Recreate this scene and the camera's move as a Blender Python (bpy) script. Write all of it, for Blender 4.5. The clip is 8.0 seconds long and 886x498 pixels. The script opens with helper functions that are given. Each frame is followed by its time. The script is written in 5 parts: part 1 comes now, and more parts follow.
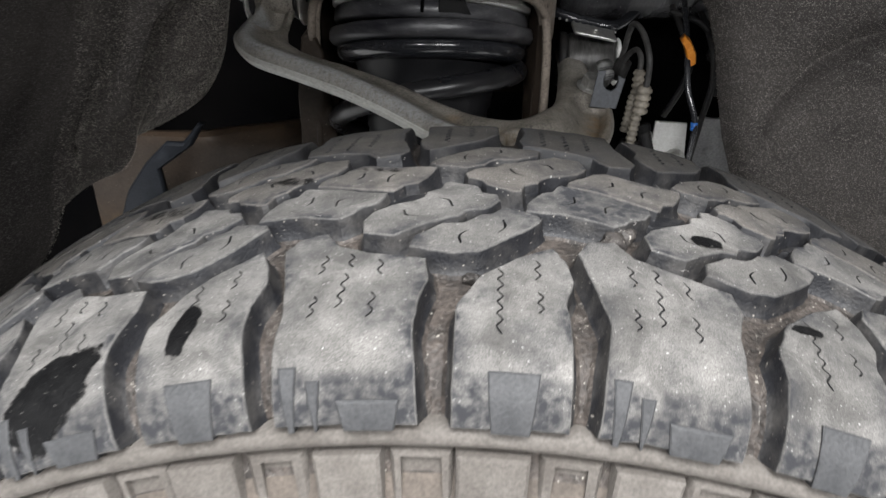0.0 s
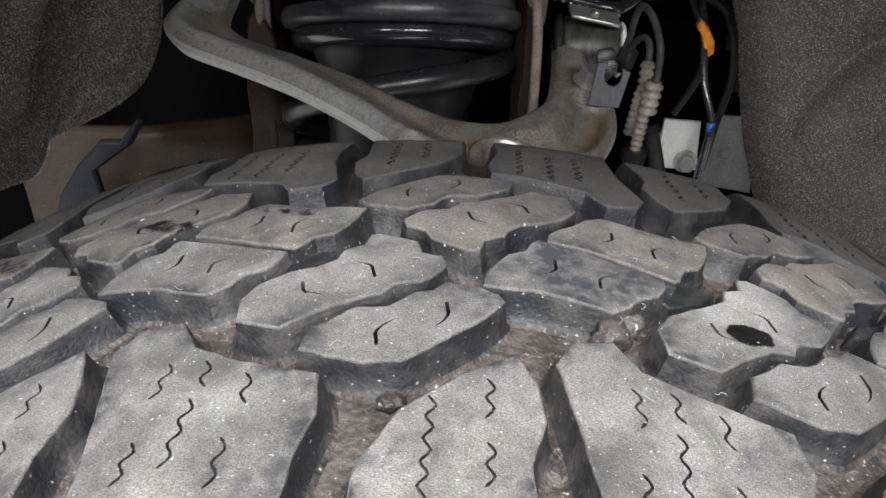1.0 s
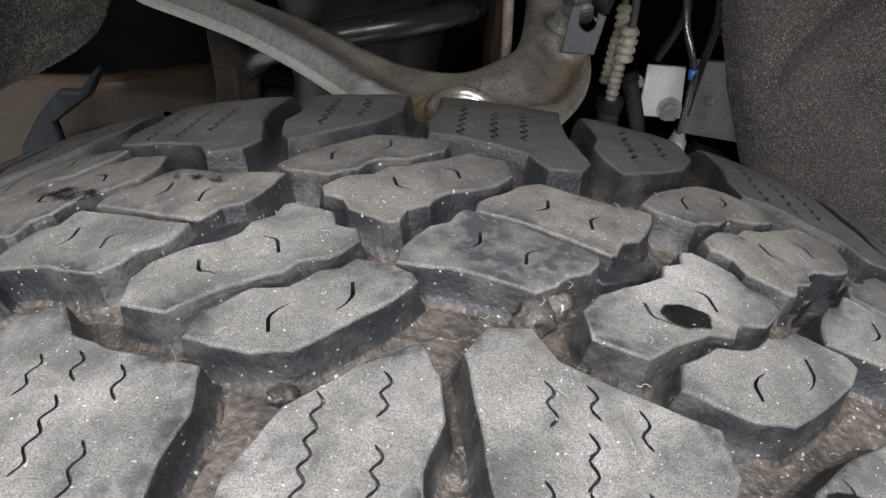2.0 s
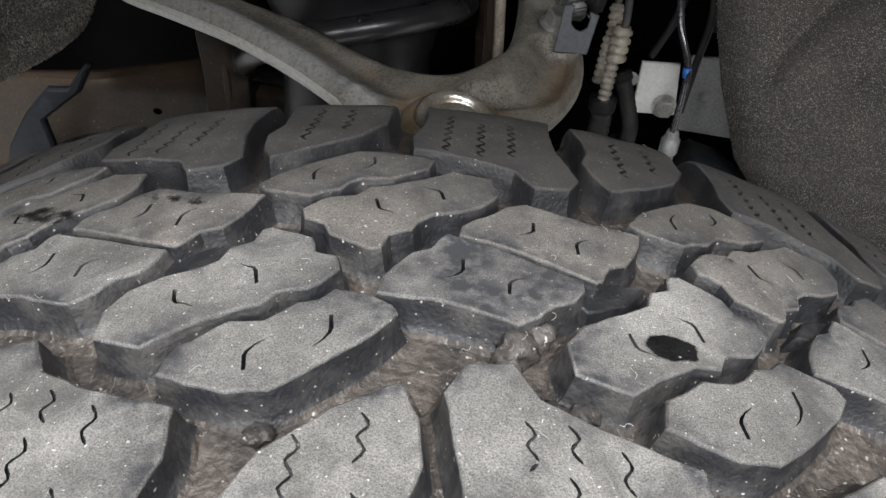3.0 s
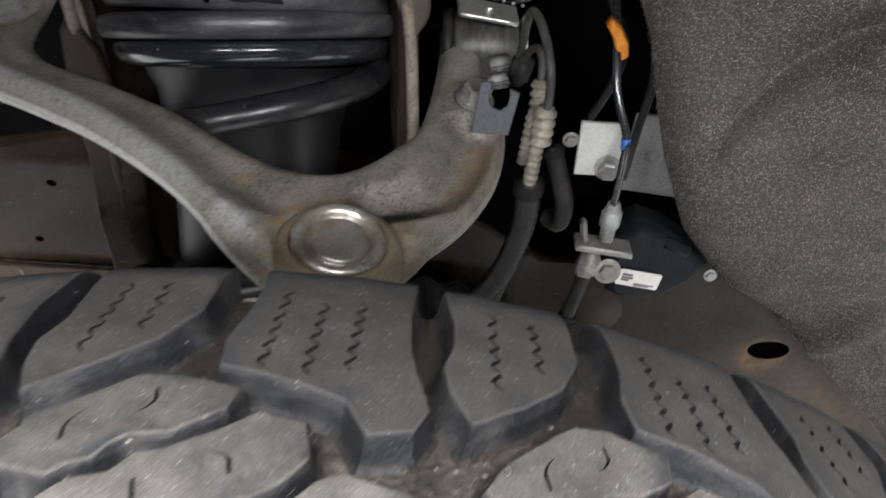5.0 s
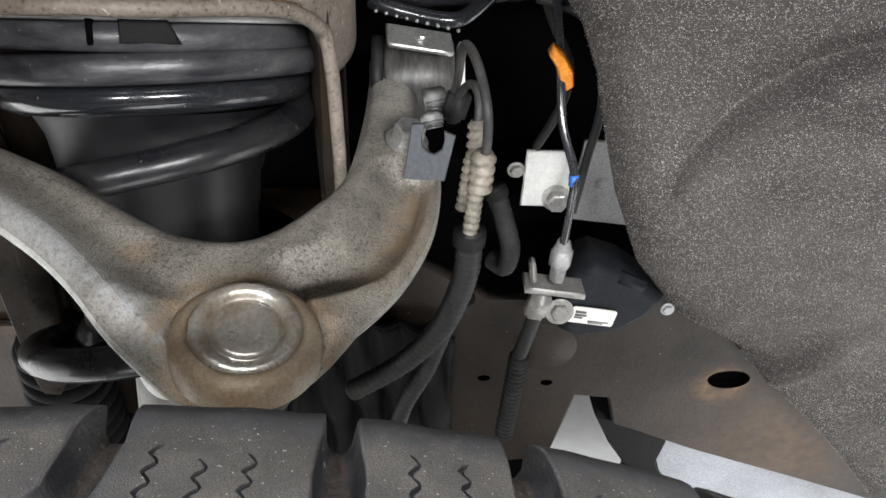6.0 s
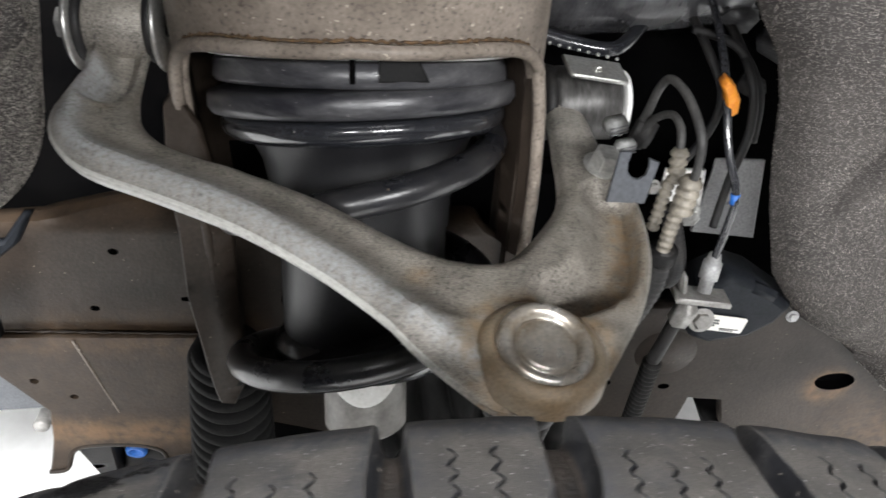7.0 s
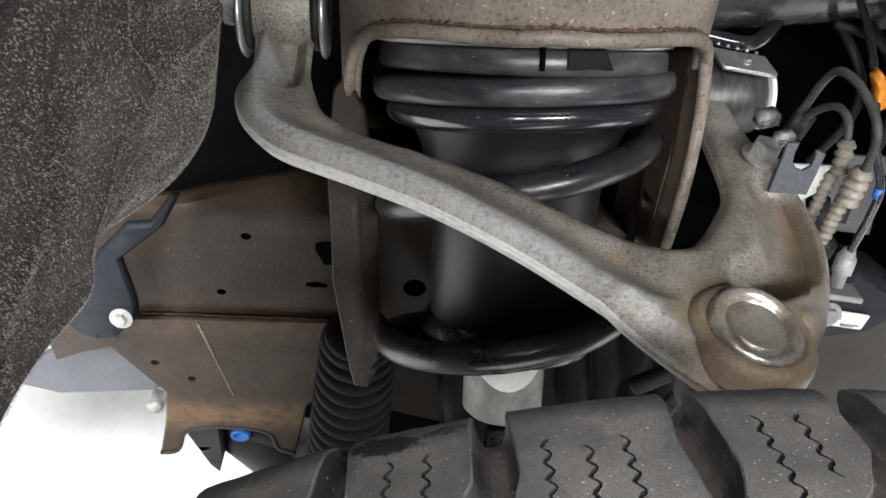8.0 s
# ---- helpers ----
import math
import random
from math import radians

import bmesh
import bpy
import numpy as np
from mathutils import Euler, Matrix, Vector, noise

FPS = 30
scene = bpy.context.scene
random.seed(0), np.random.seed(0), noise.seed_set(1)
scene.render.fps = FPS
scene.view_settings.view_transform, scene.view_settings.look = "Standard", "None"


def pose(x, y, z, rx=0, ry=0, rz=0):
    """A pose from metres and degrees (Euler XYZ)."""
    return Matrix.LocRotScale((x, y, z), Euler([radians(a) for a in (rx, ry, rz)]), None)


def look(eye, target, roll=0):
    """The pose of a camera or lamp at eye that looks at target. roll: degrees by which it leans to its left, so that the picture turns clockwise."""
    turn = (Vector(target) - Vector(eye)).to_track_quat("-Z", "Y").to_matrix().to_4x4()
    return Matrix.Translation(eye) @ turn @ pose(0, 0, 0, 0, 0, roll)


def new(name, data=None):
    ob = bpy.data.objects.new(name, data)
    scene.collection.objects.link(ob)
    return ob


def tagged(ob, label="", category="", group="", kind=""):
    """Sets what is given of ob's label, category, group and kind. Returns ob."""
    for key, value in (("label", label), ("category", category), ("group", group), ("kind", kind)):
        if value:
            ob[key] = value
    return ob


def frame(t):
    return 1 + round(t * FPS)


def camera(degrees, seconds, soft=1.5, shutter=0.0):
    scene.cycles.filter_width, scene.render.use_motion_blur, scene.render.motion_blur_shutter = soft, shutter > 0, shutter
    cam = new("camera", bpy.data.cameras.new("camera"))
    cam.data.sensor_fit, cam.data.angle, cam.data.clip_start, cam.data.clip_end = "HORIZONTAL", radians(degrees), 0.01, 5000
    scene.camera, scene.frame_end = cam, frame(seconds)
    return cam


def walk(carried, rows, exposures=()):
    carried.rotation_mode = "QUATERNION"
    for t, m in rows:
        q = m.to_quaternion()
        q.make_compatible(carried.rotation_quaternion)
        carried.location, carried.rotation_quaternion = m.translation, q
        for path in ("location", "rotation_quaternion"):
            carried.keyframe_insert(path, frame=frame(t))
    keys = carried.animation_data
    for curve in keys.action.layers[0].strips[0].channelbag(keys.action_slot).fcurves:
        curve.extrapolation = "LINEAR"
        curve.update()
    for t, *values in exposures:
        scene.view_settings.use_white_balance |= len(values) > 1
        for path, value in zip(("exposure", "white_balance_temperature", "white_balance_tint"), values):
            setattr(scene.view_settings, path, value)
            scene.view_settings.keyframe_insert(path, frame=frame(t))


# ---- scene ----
cam = camera(60.5, 8.0, shutter=0.25)
PATH = [
    (0, (-0.0043, -0.3289, 0.9928), (-0.0835, 1.3851, -0.0337), 2.95),
    (0.5, (0.0136, -0.2499, 0.9787), (-0.0696, 1.4631, -0.0498), 3.15),
    (1, (0.0146, -0.2149, 0.9657), (-0.0670, 1.4751, -0.1018), 3.25),
    (1.5, (0.0325, -0.1999, 0.9606), (-0.0444, 1.4431, -0.1779), 3.15),
    (3, (0.0416, -0.1799, 0.9695), (-0.0198, 1.4061, -0.2471), 3.25),
    (3.5, (0.0436, -0.1759, 0.9705), (-0.0118, 1.4111, -0.2461), 3.25),
    (4, (0.0426, -0.1869, 0.9675), (-0.0088, 1.4011, -0.2472), 3.35),
    (4.5, (0.0556, -0.1629, 0.9775), (0.0072, 1.4201, -0.2433), 3.35),
    (5, (0.0817, -0.0839, 0.9863), (0.0743, 1.5091, -0.2237), 3.15),
    (5.2, (0.0966, -0.0549, 0.9772), (0.1193, 1.5391, -0.2300), 3.15),
    (6.3, (0.0897, -0.0229, 0.9923), (0.2134, 1.5661, -0.2155), 3.75),
    (6.5, (0.0588, -0.0299, 0.9974), (0.1904, 1.5601, -0.2084), 3.75),
    (7, (-0.0442, -0.0409, 1.0091), (0.1015, 1.5491, -0.1938), 4.05),
    (7.5, (-0.1202, -0.0509, 1.0095), (0.0004, 1.5391, -0.1992), 3.95),
    (8, (-0.1372, -0.0509, 1.0016), (-0.0396, 1.5421, -0.2030), 4.05),
]
EXPOSURES = [(0, 0.06), (0.5, 0.06), (1.0, 0.24), (1.5, 0.2), (3.0, 0.06), (3.5, 0.16), (4.0, 0.3), (4.5, 0.24), (5.0, 0.74), (5.3, 1.02), (6.3, 1.5), (7.2, 1.46), (8, 1.46)]
walk(cam, [(t, look(eye, target, roll)) for t, eye, target, roll in PATH], EXPOSURES)

# ---- light ----
world = bpy.data.worlds.new("workshop_air")
world.use_nodes = True
world.node_tree.nodes["Background"].inputs[0].default_value = (0.95, 0.97, 1.0, 1)
world.node_tree.nodes["Background"].inputs[1].default_value = 0.012
scene.world = world


def area_lamp(name, at, target, size_x, size_y, watts, colour=(0.98, 0.985, 0.995)):
    data = bpy.data.lights.new(name, "AREA")
    data.shape, data.size, data.size_y, data.energy, data.color = "RECTANGLE", size_x, size_y, watts, colour
    ob = new(name, data)
    ob.matrix_world = look(at, target)
    return ob


area_lamp("ceiling_lamp", (0.1, -1.5, 3.5), (0.1, -1.1, 0.0), 2.6, 1.0, 205)
area_lamp("ceiling_lamp", (0.0, 3.2, 3.5), (0.0, 2.4, 0.0), 3.0, 0.8, 250)
# unseen lamps added in mid-air to light the wheel well from its open side
area_lamp("wall_lamp", (-0.95, -2.4, 2.15), (0.0, 0.35, 0.8), 1.2, 0.3, 39)
area_lamp("wall_lamp", (0.95, -2.3, 2.15), (0.0, 0.35, 0.8), 1.2, 0.3, 39)

# ---- materials ----


def stained(name, base, colour, attribute="stain", scale=90.0, low=0.3, high=0.62, least=0.3):
    """A copy of a material with a stain, where the mesh's own map of it says so."""
    m = base.copy()
    m.name = name
    n, li = m.node_tree.nodes, m.node_tree.links
    b = n["Principled BSDF"]
    at = n.new("ShaderNodeAttribute")
    at.attribute_name = attribute
    tex = n.new("ShaderNodeTexNoise")
    tex.inputs["Scale"].default_value, tex.inputs["Detail"].default_value = scale, 8.0
    co = n.new("ShaderNodeTexCoord")
    li.new(co.outputs["Object"], tex.inputs["Vector"])
    k = n.new("ShaderNodeMath")
    k.operation = "MULTIPLY"
    rng = n.new("ShaderNodeMapRange")
    rng.inputs["From Min"].default_value, rng.inputs["From Max"].default_value = low, high
    rng.inputs["To Min"].default_value = least
    li.new(tex.outputs["Fac"], rng.inputs[0])
    li.new(rng.outputs[0], k.inputs[0])
    li.new(at.outputs["Fac"], k.inputs[1])
    mx = n.new("ShaderNodeMix")
    mx.data_type = "RGBA"
    mx.inputs["B"].default_value = (*colour, 1)
    li.new(b.inputs["Base Color"].links[0].from_socket, mx.inputs["A"])
    li.new(k.outputs[0], mx.inputs["Factor"])
    li.new(mx.outputs["Result"], b.inputs["Base Color"])
    return m


def stain(ob, f, attribute="stain"):
    """Writes f(point) into the mesh's map of stains."""
    at = ob.data.attributes.new(attribute, "FLOAT", "POINT")
    at.data.foreach_set("value", [min(1.0, max(0.0, f(v.co))) for v in ob.data.vertices])
    return ob


def material(name, colour, rough=0.6, metal=0.0, second=None, scale=40.0, amount=0.5, fine=400.0, bump=0.15,
             spots=None, spot_scale=900.0, spot_cut=0.62, coat=0.0, vary=0.0, stretch=(1, 1, 1), detail=6.0, rough_vary=0.15, smudge=None, spec=0.5,
             grain_share=0.22, pits=None, pit_scale=1300.0, pit_cut=0.4, relief=0.0012, tide=None, tide_scale=75.0, low=0.36, high=0.66):
    """Two scales of mottling, an optional scatter of specks, and a fine relief."""
    m = bpy.data.materials.new(name)
    m.use_nodes = True
    nt = m.node_tree
    n, li = nt.nodes, nt.links
    b = n["Principled BSDF"]
    co = n.new("ShaderNodeTexCoord")
    mp = n.new("ShaderNodeMapping")
    mp.inputs["Scale"].default_value = stretch
    li.new(co.outputs["Object"], mp.inputs["Vector"])
    big = n.new("ShaderNodeTexNoise")
    big.inputs["Scale"].default_value, big.inputs["Detail"].default_value = scale, detail
    big.inputs["Roughness"].default_value = 0.62
    small = n.new("ShaderNodeTexNoise")
    small.inputs["Scale"].default_value, small.inputs["Detail"].default_value = fine, 3.0
    for t in (big, small):
        li.new(mp.outputs[0], t.inputs["Vector"])
    ramp = n.new("ShaderNodeValToRGB")
    ramp.color_ramp.elements[0].position, ramp.color_ramp.elements[1].position = low, high
    li.new(big.outputs["Fac"], ramp.inputs[0])
    mix = n.new("ShaderNodeMix")
    mix.data_type = "RGBA"
    second = second or tuple(c * 0.6 for c in colour)
    mix.inputs["A"].default_value, mix.inputs["B"].default_value = (*colour, 1), (*second, 1)
    sc = n.new("ShaderNodeMath")
    sc.operation = "MULTIPLY"
    sc.inputs[1].default_value = amount
    li.new(ramp.outputs[0], sc.inputs[0])
    li.new(sc.outputs[0], mix.inputs["Factor"])
    out = mix.outputs["Result"]
    grain = n.new("ShaderNodeMix")
    grain.data_type, grain.blend_type = "RGBA", "OVERLAY"
    grain.inputs["Factor"].default_value = grain_share
    sharp = n.new("ShaderNodeMapRange")
    sharp.inputs["From Min"].default_value, sharp.inputs["From Max"].default_value = 0.28, 0.72
    li.new(small.outputs["Fac"], sharp.inputs[0])
    li.new(out, grain.inputs["A"])
    li.new(sharp.outputs[0], grain.inputs["B"])
    out = grain.outputs["Result"]
    if pits:
        pt = n.new("ShaderNodeTexNoise")
        pt.inputs["Scale"].default_value, pt.inputs["Detail"].default_value = pit_scale, 2.0
        li.new(mp.outputs[0], pt.inputs["Vector"])
        pc = n.new("ShaderNodeMapRange")
        pc.inputs["From Min"].default_value, pc.inputs["From Max"].default_value = pit_cut, pit_cut - 0.1
        pc.inputs["To Max"].default_value = 0.75
        li.new(pt.outputs["Fac"], pc.inputs[0])
        patch = n.new("ShaderNodeMath")
        patch.operation = "MULTIPLY"
        soft = n.new("ShaderNodeMapRange")
        soft.inputs["To Min"].default_value = 0.35
        li.new(ramp.outputs[0], soft.inputs[0])
        li.new(pc.outputs[0], patch.inputs[0])
        li.new(soft.outputs[0], patch.inputs[1])
        pm = n.new("ShaderNodeMix")
        pm.data_type = "RGBA"
        pm.inputs["B"].default_value = (*pits, 1)
        li.new(patch.outputs[0], pm.inputs["Factor"])
        li.new(out, pm.inputs["A"])
        out = pm.outputs["Result"]
    if smudge:
        sm = n.new("ShaderNodeTexNoise")
        sm.inputs["Scale"].default_value, sm.inputs["Detail"].default_value, sm.inputs["Distortion"].default_value = 38.0, 10.0, 0.8
        sm.inputs["Roughness"].default_value = 0.7
        cut = n.new("ShaderNodeValToRGB")
        cut.color_ramp.elements[0].position, cut.color_ramp.elements[1].position = 0.47, 0.66
        cut.color_ramp.elements[1].color = (0.8, 0.8, 0.8, 1)
        ms = n.new("ShaderNodeMix")
        ms.data_type = "RGBA"
        ms.inputs["B"].default_value = (*smudge, 1)
        info = n.new("ShaderNodeObjectInfo")
        sh = n.new("ShaderNodeVectorMath")
        sh.operation = "ADD"
        li.new(mp.outputs[0], sh.inputs[0])
        li.new(info.outputs["Random"], sh.inputs[1])
        li.new(sh.outputs[0], sm.inputs["Vector"])
        li.new(sm.outputs["Fac"], cut.inputs[0])
        li.new(cut.outputs[0], ms.inputs["Factor"])
        li.new(out, ms.inputs["A"])
        out = ms.outputs["Result"]
    if vary:
        info = n.new("ShaderNodeObjectInfo")
        hsv = n.new("ShaderNodeHueSaturation")
        rng = n.new("ShaderNodeMapRange")
        rng.inputs["To Min"].default_value, rng.inputs["To Max"].default_value = 1 - vary, 1 + vary
        li.new(info.outputs["Random"], rng.inputs[0])
        li.new(rng.outputs[0], hsv.inputs["Value"])
        li.new(out, hsv.inputs["Color"])
        out = hsv.outputs[0]
    if spots:
        sp = n.new("ShaderNodeTexNoise")
        sp.inputs["Scale"].default_value, sp.inputs["Detail"].default_value = spot_scale, 1.0
        li.new(mp.outputs[0], sp.inputs["Vector"])
        cut = n.new("ShaderNodeValToRGB")
        cut.color_ramp.elements[0].position, cut.color_ramp.elements[1].position = spot_cut, spot_cut + 0.07
        li.new(sp.outputs["Fac"], cut.inputs[0])
        ms = n.new("ShaderNodeMix")
        ms.data_type = "RGBA"
        ms.inputs["B"].default_value = (*spots, 1)
        li.new(out, ms.inputs["A"])
        li.new(cut.outputs[0], ms.inputs["Factor"])
        out = ms.outputs["Result"]
    if tide:
        # thin pale marks where mud has dried and lifted
        td = n.new("ShaderNodeTexNoise")
        td.inputs["Scale"].default_value, td.inputs["Detail"].default_value, td.inputs["Distortion"].default_value = tide_scale, 4.0, 0.6
        li.new(mp.outputs[0], td.inputs["Vector"])
        gap = n.new("ShaderNodeMath")
        gap.operation = "SUBTRACT"
        gap.inputs[1].default_value = 0.55
        li.new(td.outputs["Fac"], gap.inputs[0])
        size = n.new("ShaderNodeMath")
        size.operation = "ABSOLUTE"
        li.new(gap.outputs[0], size.inputs[0])
        line = n.new("ShaderNodeMapRange")
        line.inputs["From Min"].default_value, line.inputs["From Max"].default_value = 0.0065, 0.001
        line.inputs["To Max"].default_value = 0.75
        li.new(size.outputs[0], line.inputs[0])
        broken = n.new("ShaderNodeMath")
        broken.operation = "MULTIPLY"
        li.new(line.outputs[0], broken.inputs[0])
        li.new(sharp.outputs[0], broken.inputs[1])
        mt = n.new("ShaderNodeMix")
        mt.data_type = "RGBA"
        mt.inputs["B"].default_value = (*tide, 1)
        li.new(out, mt.inputs["A"])
        li.new(broken.outputs[0], mt.inputs["Factor"])
        out = mt.outputs["Result"]
    li.new(out, b.inputs["Base Color"])
    rr = n.new("ShaderNodeMapRange")
    rr.inputs["To Min"].default_value, rr.inputs["To Max"].default_value = max(rough - rough_vary, 0.03), min(rough + rough_vary, 1)
    li.new(big.outputs["Fac"], rr.inputs[0])
    li.new(rr.outputs[0], b.inputs["Roughness"])
    b.inputs["Metallic"].default_value = metal
    b.inputs["Specular IOR Level"].default_value = spec
    b.inputs["Coat Weight"].default_value = coat
    add = n.new("ShaderNodeMath")
    li.new(small.outputs["Fac"], add.inputs[0])
    li.new(big.outputs["Fac"], add.inputs[1])
    bp = n.new("ShaderNodeBump")
    bp.inputs["Strength"].default_value, bp.inputs["Distance"].default_value = bump, relief
    li.new(add.outputs[0], bp.inputs["Height"])
    li.new(bp.outputs[0], b.inputs["Normal"])
    return m


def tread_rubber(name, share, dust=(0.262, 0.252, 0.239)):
    """Worn tread rubber under a film of pale dust; share: how pale its colours are."""
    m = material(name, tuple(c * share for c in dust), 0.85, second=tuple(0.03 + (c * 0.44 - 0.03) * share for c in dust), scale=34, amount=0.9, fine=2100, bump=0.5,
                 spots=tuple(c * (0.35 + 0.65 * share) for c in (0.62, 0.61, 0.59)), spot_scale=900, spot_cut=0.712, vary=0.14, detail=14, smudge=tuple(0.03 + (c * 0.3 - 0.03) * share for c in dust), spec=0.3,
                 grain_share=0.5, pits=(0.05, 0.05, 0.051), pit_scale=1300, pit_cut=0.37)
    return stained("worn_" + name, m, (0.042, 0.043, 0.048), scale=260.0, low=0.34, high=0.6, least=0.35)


# palest on the outer half, darker on the inner, darkest on the inner shoulder
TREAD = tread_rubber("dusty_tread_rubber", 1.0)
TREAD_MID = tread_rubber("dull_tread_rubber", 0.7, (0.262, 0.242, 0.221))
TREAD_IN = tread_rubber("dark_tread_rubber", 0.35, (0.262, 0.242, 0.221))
WALLRUB = material("dark_rubber_flank", (0.014, 0.0145, 0.017), 0.55, second=(0.055, 0.053, 0.052), scale=55, amount=0.85, fine=700, bump=0.35,
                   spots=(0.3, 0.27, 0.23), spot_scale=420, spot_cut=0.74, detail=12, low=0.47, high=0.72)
WALLRUB_DUSTY = material("dusty_rubber_flank", (0.018, 0.0185, 0.0215), 0.55, second=(0.092, 0.087, 0.082), scale=50, amount=0.9, fine=700, bump=0.4,
                         spots=(0.4, 0.37, 0.33), spot_scale=560, spot_cut=0.715, detail=12, low=0.45, high=0.7)
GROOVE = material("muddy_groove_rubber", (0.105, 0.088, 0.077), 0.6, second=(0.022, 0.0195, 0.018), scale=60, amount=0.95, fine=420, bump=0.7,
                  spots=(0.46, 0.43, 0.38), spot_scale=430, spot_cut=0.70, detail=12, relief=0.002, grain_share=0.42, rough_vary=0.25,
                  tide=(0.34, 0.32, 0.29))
# groove rubber with the shade between the inner lugs put into its colour
GROOVE_IN = material("shaded_groove_rubber", (0.045, 0.037, 0.032), 0.55, second=(0.012, 0.011, 0.0105), scale=46, amount=0.95, fine=420, bump=0.5,
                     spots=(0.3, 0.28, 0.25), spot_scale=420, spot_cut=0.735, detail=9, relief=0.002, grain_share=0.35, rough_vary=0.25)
CRUST = material("crusted_rubber_scrap", (0.075, 0.066, 0.06), 0.6, second=(0.022, 0.021, 0.021), scale=90, amount=0.9, fine=600, bump=0.5, tide=(0.42, 0.4, 0.36), tide_scale=130,
                 spots=(0.45, 0.42, 0.38), spot_scale=500, spot_cut=0.72)
LUGSIDE = material("scuffed_lug_rubber", (0.075, 0.076, 0.079), 0.65, second=(0.038, 0.039, 0.042), scale=70, amount=0.8, fine=700, bump=0.4)
SIDE = material("dusty_sidewall_rubber", (0.17, 0.155, 0.14), 0.8, second=(0.1, 0.088, 0.078), scale=45, amount=0.85, fine=700, bump=0.4, detail=10)
SIDE_LOW = material("dusty_sidewall_hollow", (0.15, 0.125, 0.105), 0.8, second=(0.085, 0.073, 0.063), scale=50, amount=0.8, fine=600, bump=0.4)
TAR = material("wet_black_tar", (0.006, 0.006, 0.0065), 0.5, second=(0.016, 0.016, 0.016), scale=120, amount=0.5, fine=900, bump=0.4, spec=0.15,
               spots=(0.3, 0.29, 0.27), spot_scale=520, spot_cut=0.735)


def frayed(m, scale=210.0):
    """Lets the rim of a thin film break up, by the mesh's own map of its cover."""
    n, li = m.node_tree.nodes, m.node_tree.links
    at = n.new("ShaderNodeAttribute")
    at.attribute_name = "cover"
    co = n.new("ShaderNodeTexCoord")
    tex = n.new("ShaderNodeTexNoise")
    tex.inputs["Scale"].default_value, tex.inputs["Detail"].default_value, tex.inputs["Roughness"].default_value = scale, 9.0, 0.7
    li.new(co.outputs["Object"], tex.inputs["Vector"])
    add = n.new("ShaderNodeMath")
    li.new(at.outputs["Fac"], add.inputs[0])
    li.new(tex.outputs["Fac"], add.inputs[1])
    cut = n.new("ShaderNodeMapRange")
    cut.inputs["From Min"].default_value, cut.inputs["From Max"].default_value = 0.86, 1.02
    li.new(add.outputs[0], cut.inputs[0])
    li.new(cut.outputs[0], n["Principled BSDF"].inputs["Alpha"])
    return m


frayed(TAR)
ARM = material("cast_steel_grey", (0.28, 0.256, 0.223), 0.5, 0.15, second=(0.125, 0.113, 0.097), scale=38, amount=0.8, fine=1100, bump=0.5,
               spots=(0.38, 0.37, 0.35), spot_scale=900, spot_cut=0.69, detail=12, grain_share=0.45, pits=(0.03, 0.028, 0.026), pit_scale=480, pit_cut=0.46)
ARM_BARE = stained("blue_grey_cast_steel", ARM, (0.36, 0.368, 0.372), "bare", 420.0, 0.34, 0.6, 0.25)
ARM_STAINED = stained("stained_cast_steel", ARM_BARE, (0.27, 0.18, 0.095), "stain", 160.0, 0.3, 0.65, 0.1)
# pale edge: wear, and light on the front flank put into the colour
ARM_RIDGE = stained("worn_cast_steel_edge", ARM_STAINED, (0.56, 0.56, 0.53), "worn", 300.0, 0.25, 0.55, 0.45)
ARM_RUST = material("rusty_cast_steel", (0.26, 0.215, 0.16), 0.5, 0.15, second=(0.2, 0.135, 0.075), scale=45, amount=0.85, fine=600, bump=0.35)
CAP = material("worn_bright_steel", (0.58, 0.56, 0.52), 0.3, 0.7, second=(0.3, 0.24, 0.17), scale=60, amount=0.8, fine=500, bump=0.15)
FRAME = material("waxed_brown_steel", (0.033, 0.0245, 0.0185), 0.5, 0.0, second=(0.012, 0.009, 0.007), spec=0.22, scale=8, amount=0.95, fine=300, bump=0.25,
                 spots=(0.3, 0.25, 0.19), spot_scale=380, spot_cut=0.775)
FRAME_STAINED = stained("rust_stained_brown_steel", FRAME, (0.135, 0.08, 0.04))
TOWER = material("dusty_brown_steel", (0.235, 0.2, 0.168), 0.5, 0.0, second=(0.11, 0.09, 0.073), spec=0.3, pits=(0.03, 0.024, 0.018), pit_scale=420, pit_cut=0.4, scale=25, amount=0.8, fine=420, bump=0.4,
                 spots=(0.45, 0.4, 0.33), spot_scale=330, spot_cut=0.7)
RUST = material("rust_edge", (0.14, 0.08, 0.035), 0.85, second=(0.025, 0.018, 0.012), scale=260, amount=1.0, bump=0.6)
GLOSSBLK = material("glossy_black_paint", (0.014, 0.015, 0.018), 0.22, second=(0.03, 0.03, 0.033), scale=30, amount=0.6, bump=0.05, coat=0.4,
                    spots=(0.2, 0.19, 0.18), spot_scale=420, spot_cut=0.76)
COIL = material("dusty_black_coil", (0.009, 0.0095, 0.012), 0.3, second=(0.026, 0.025, 0.025), scale=34, amount=0.8, fine=500, bump=0.08, spec=0.45,
                spots=(0.22, 0.17, 0.12), spot_scale=300, spot_cut=0.76)
SATIN = material("dusty_black_plastic", (0.018, 0.018, 0.022), 0.34, spec=0.5, second=(0.1, 0.099, 0.102), scale=38, amount=0.85, stretch=(0.5, 0.5, 1.6), fine=500, bump=0.12,
                 spots=(0.25, 0.24, 0.23), spot_scale=500, spot_cut=0.75)
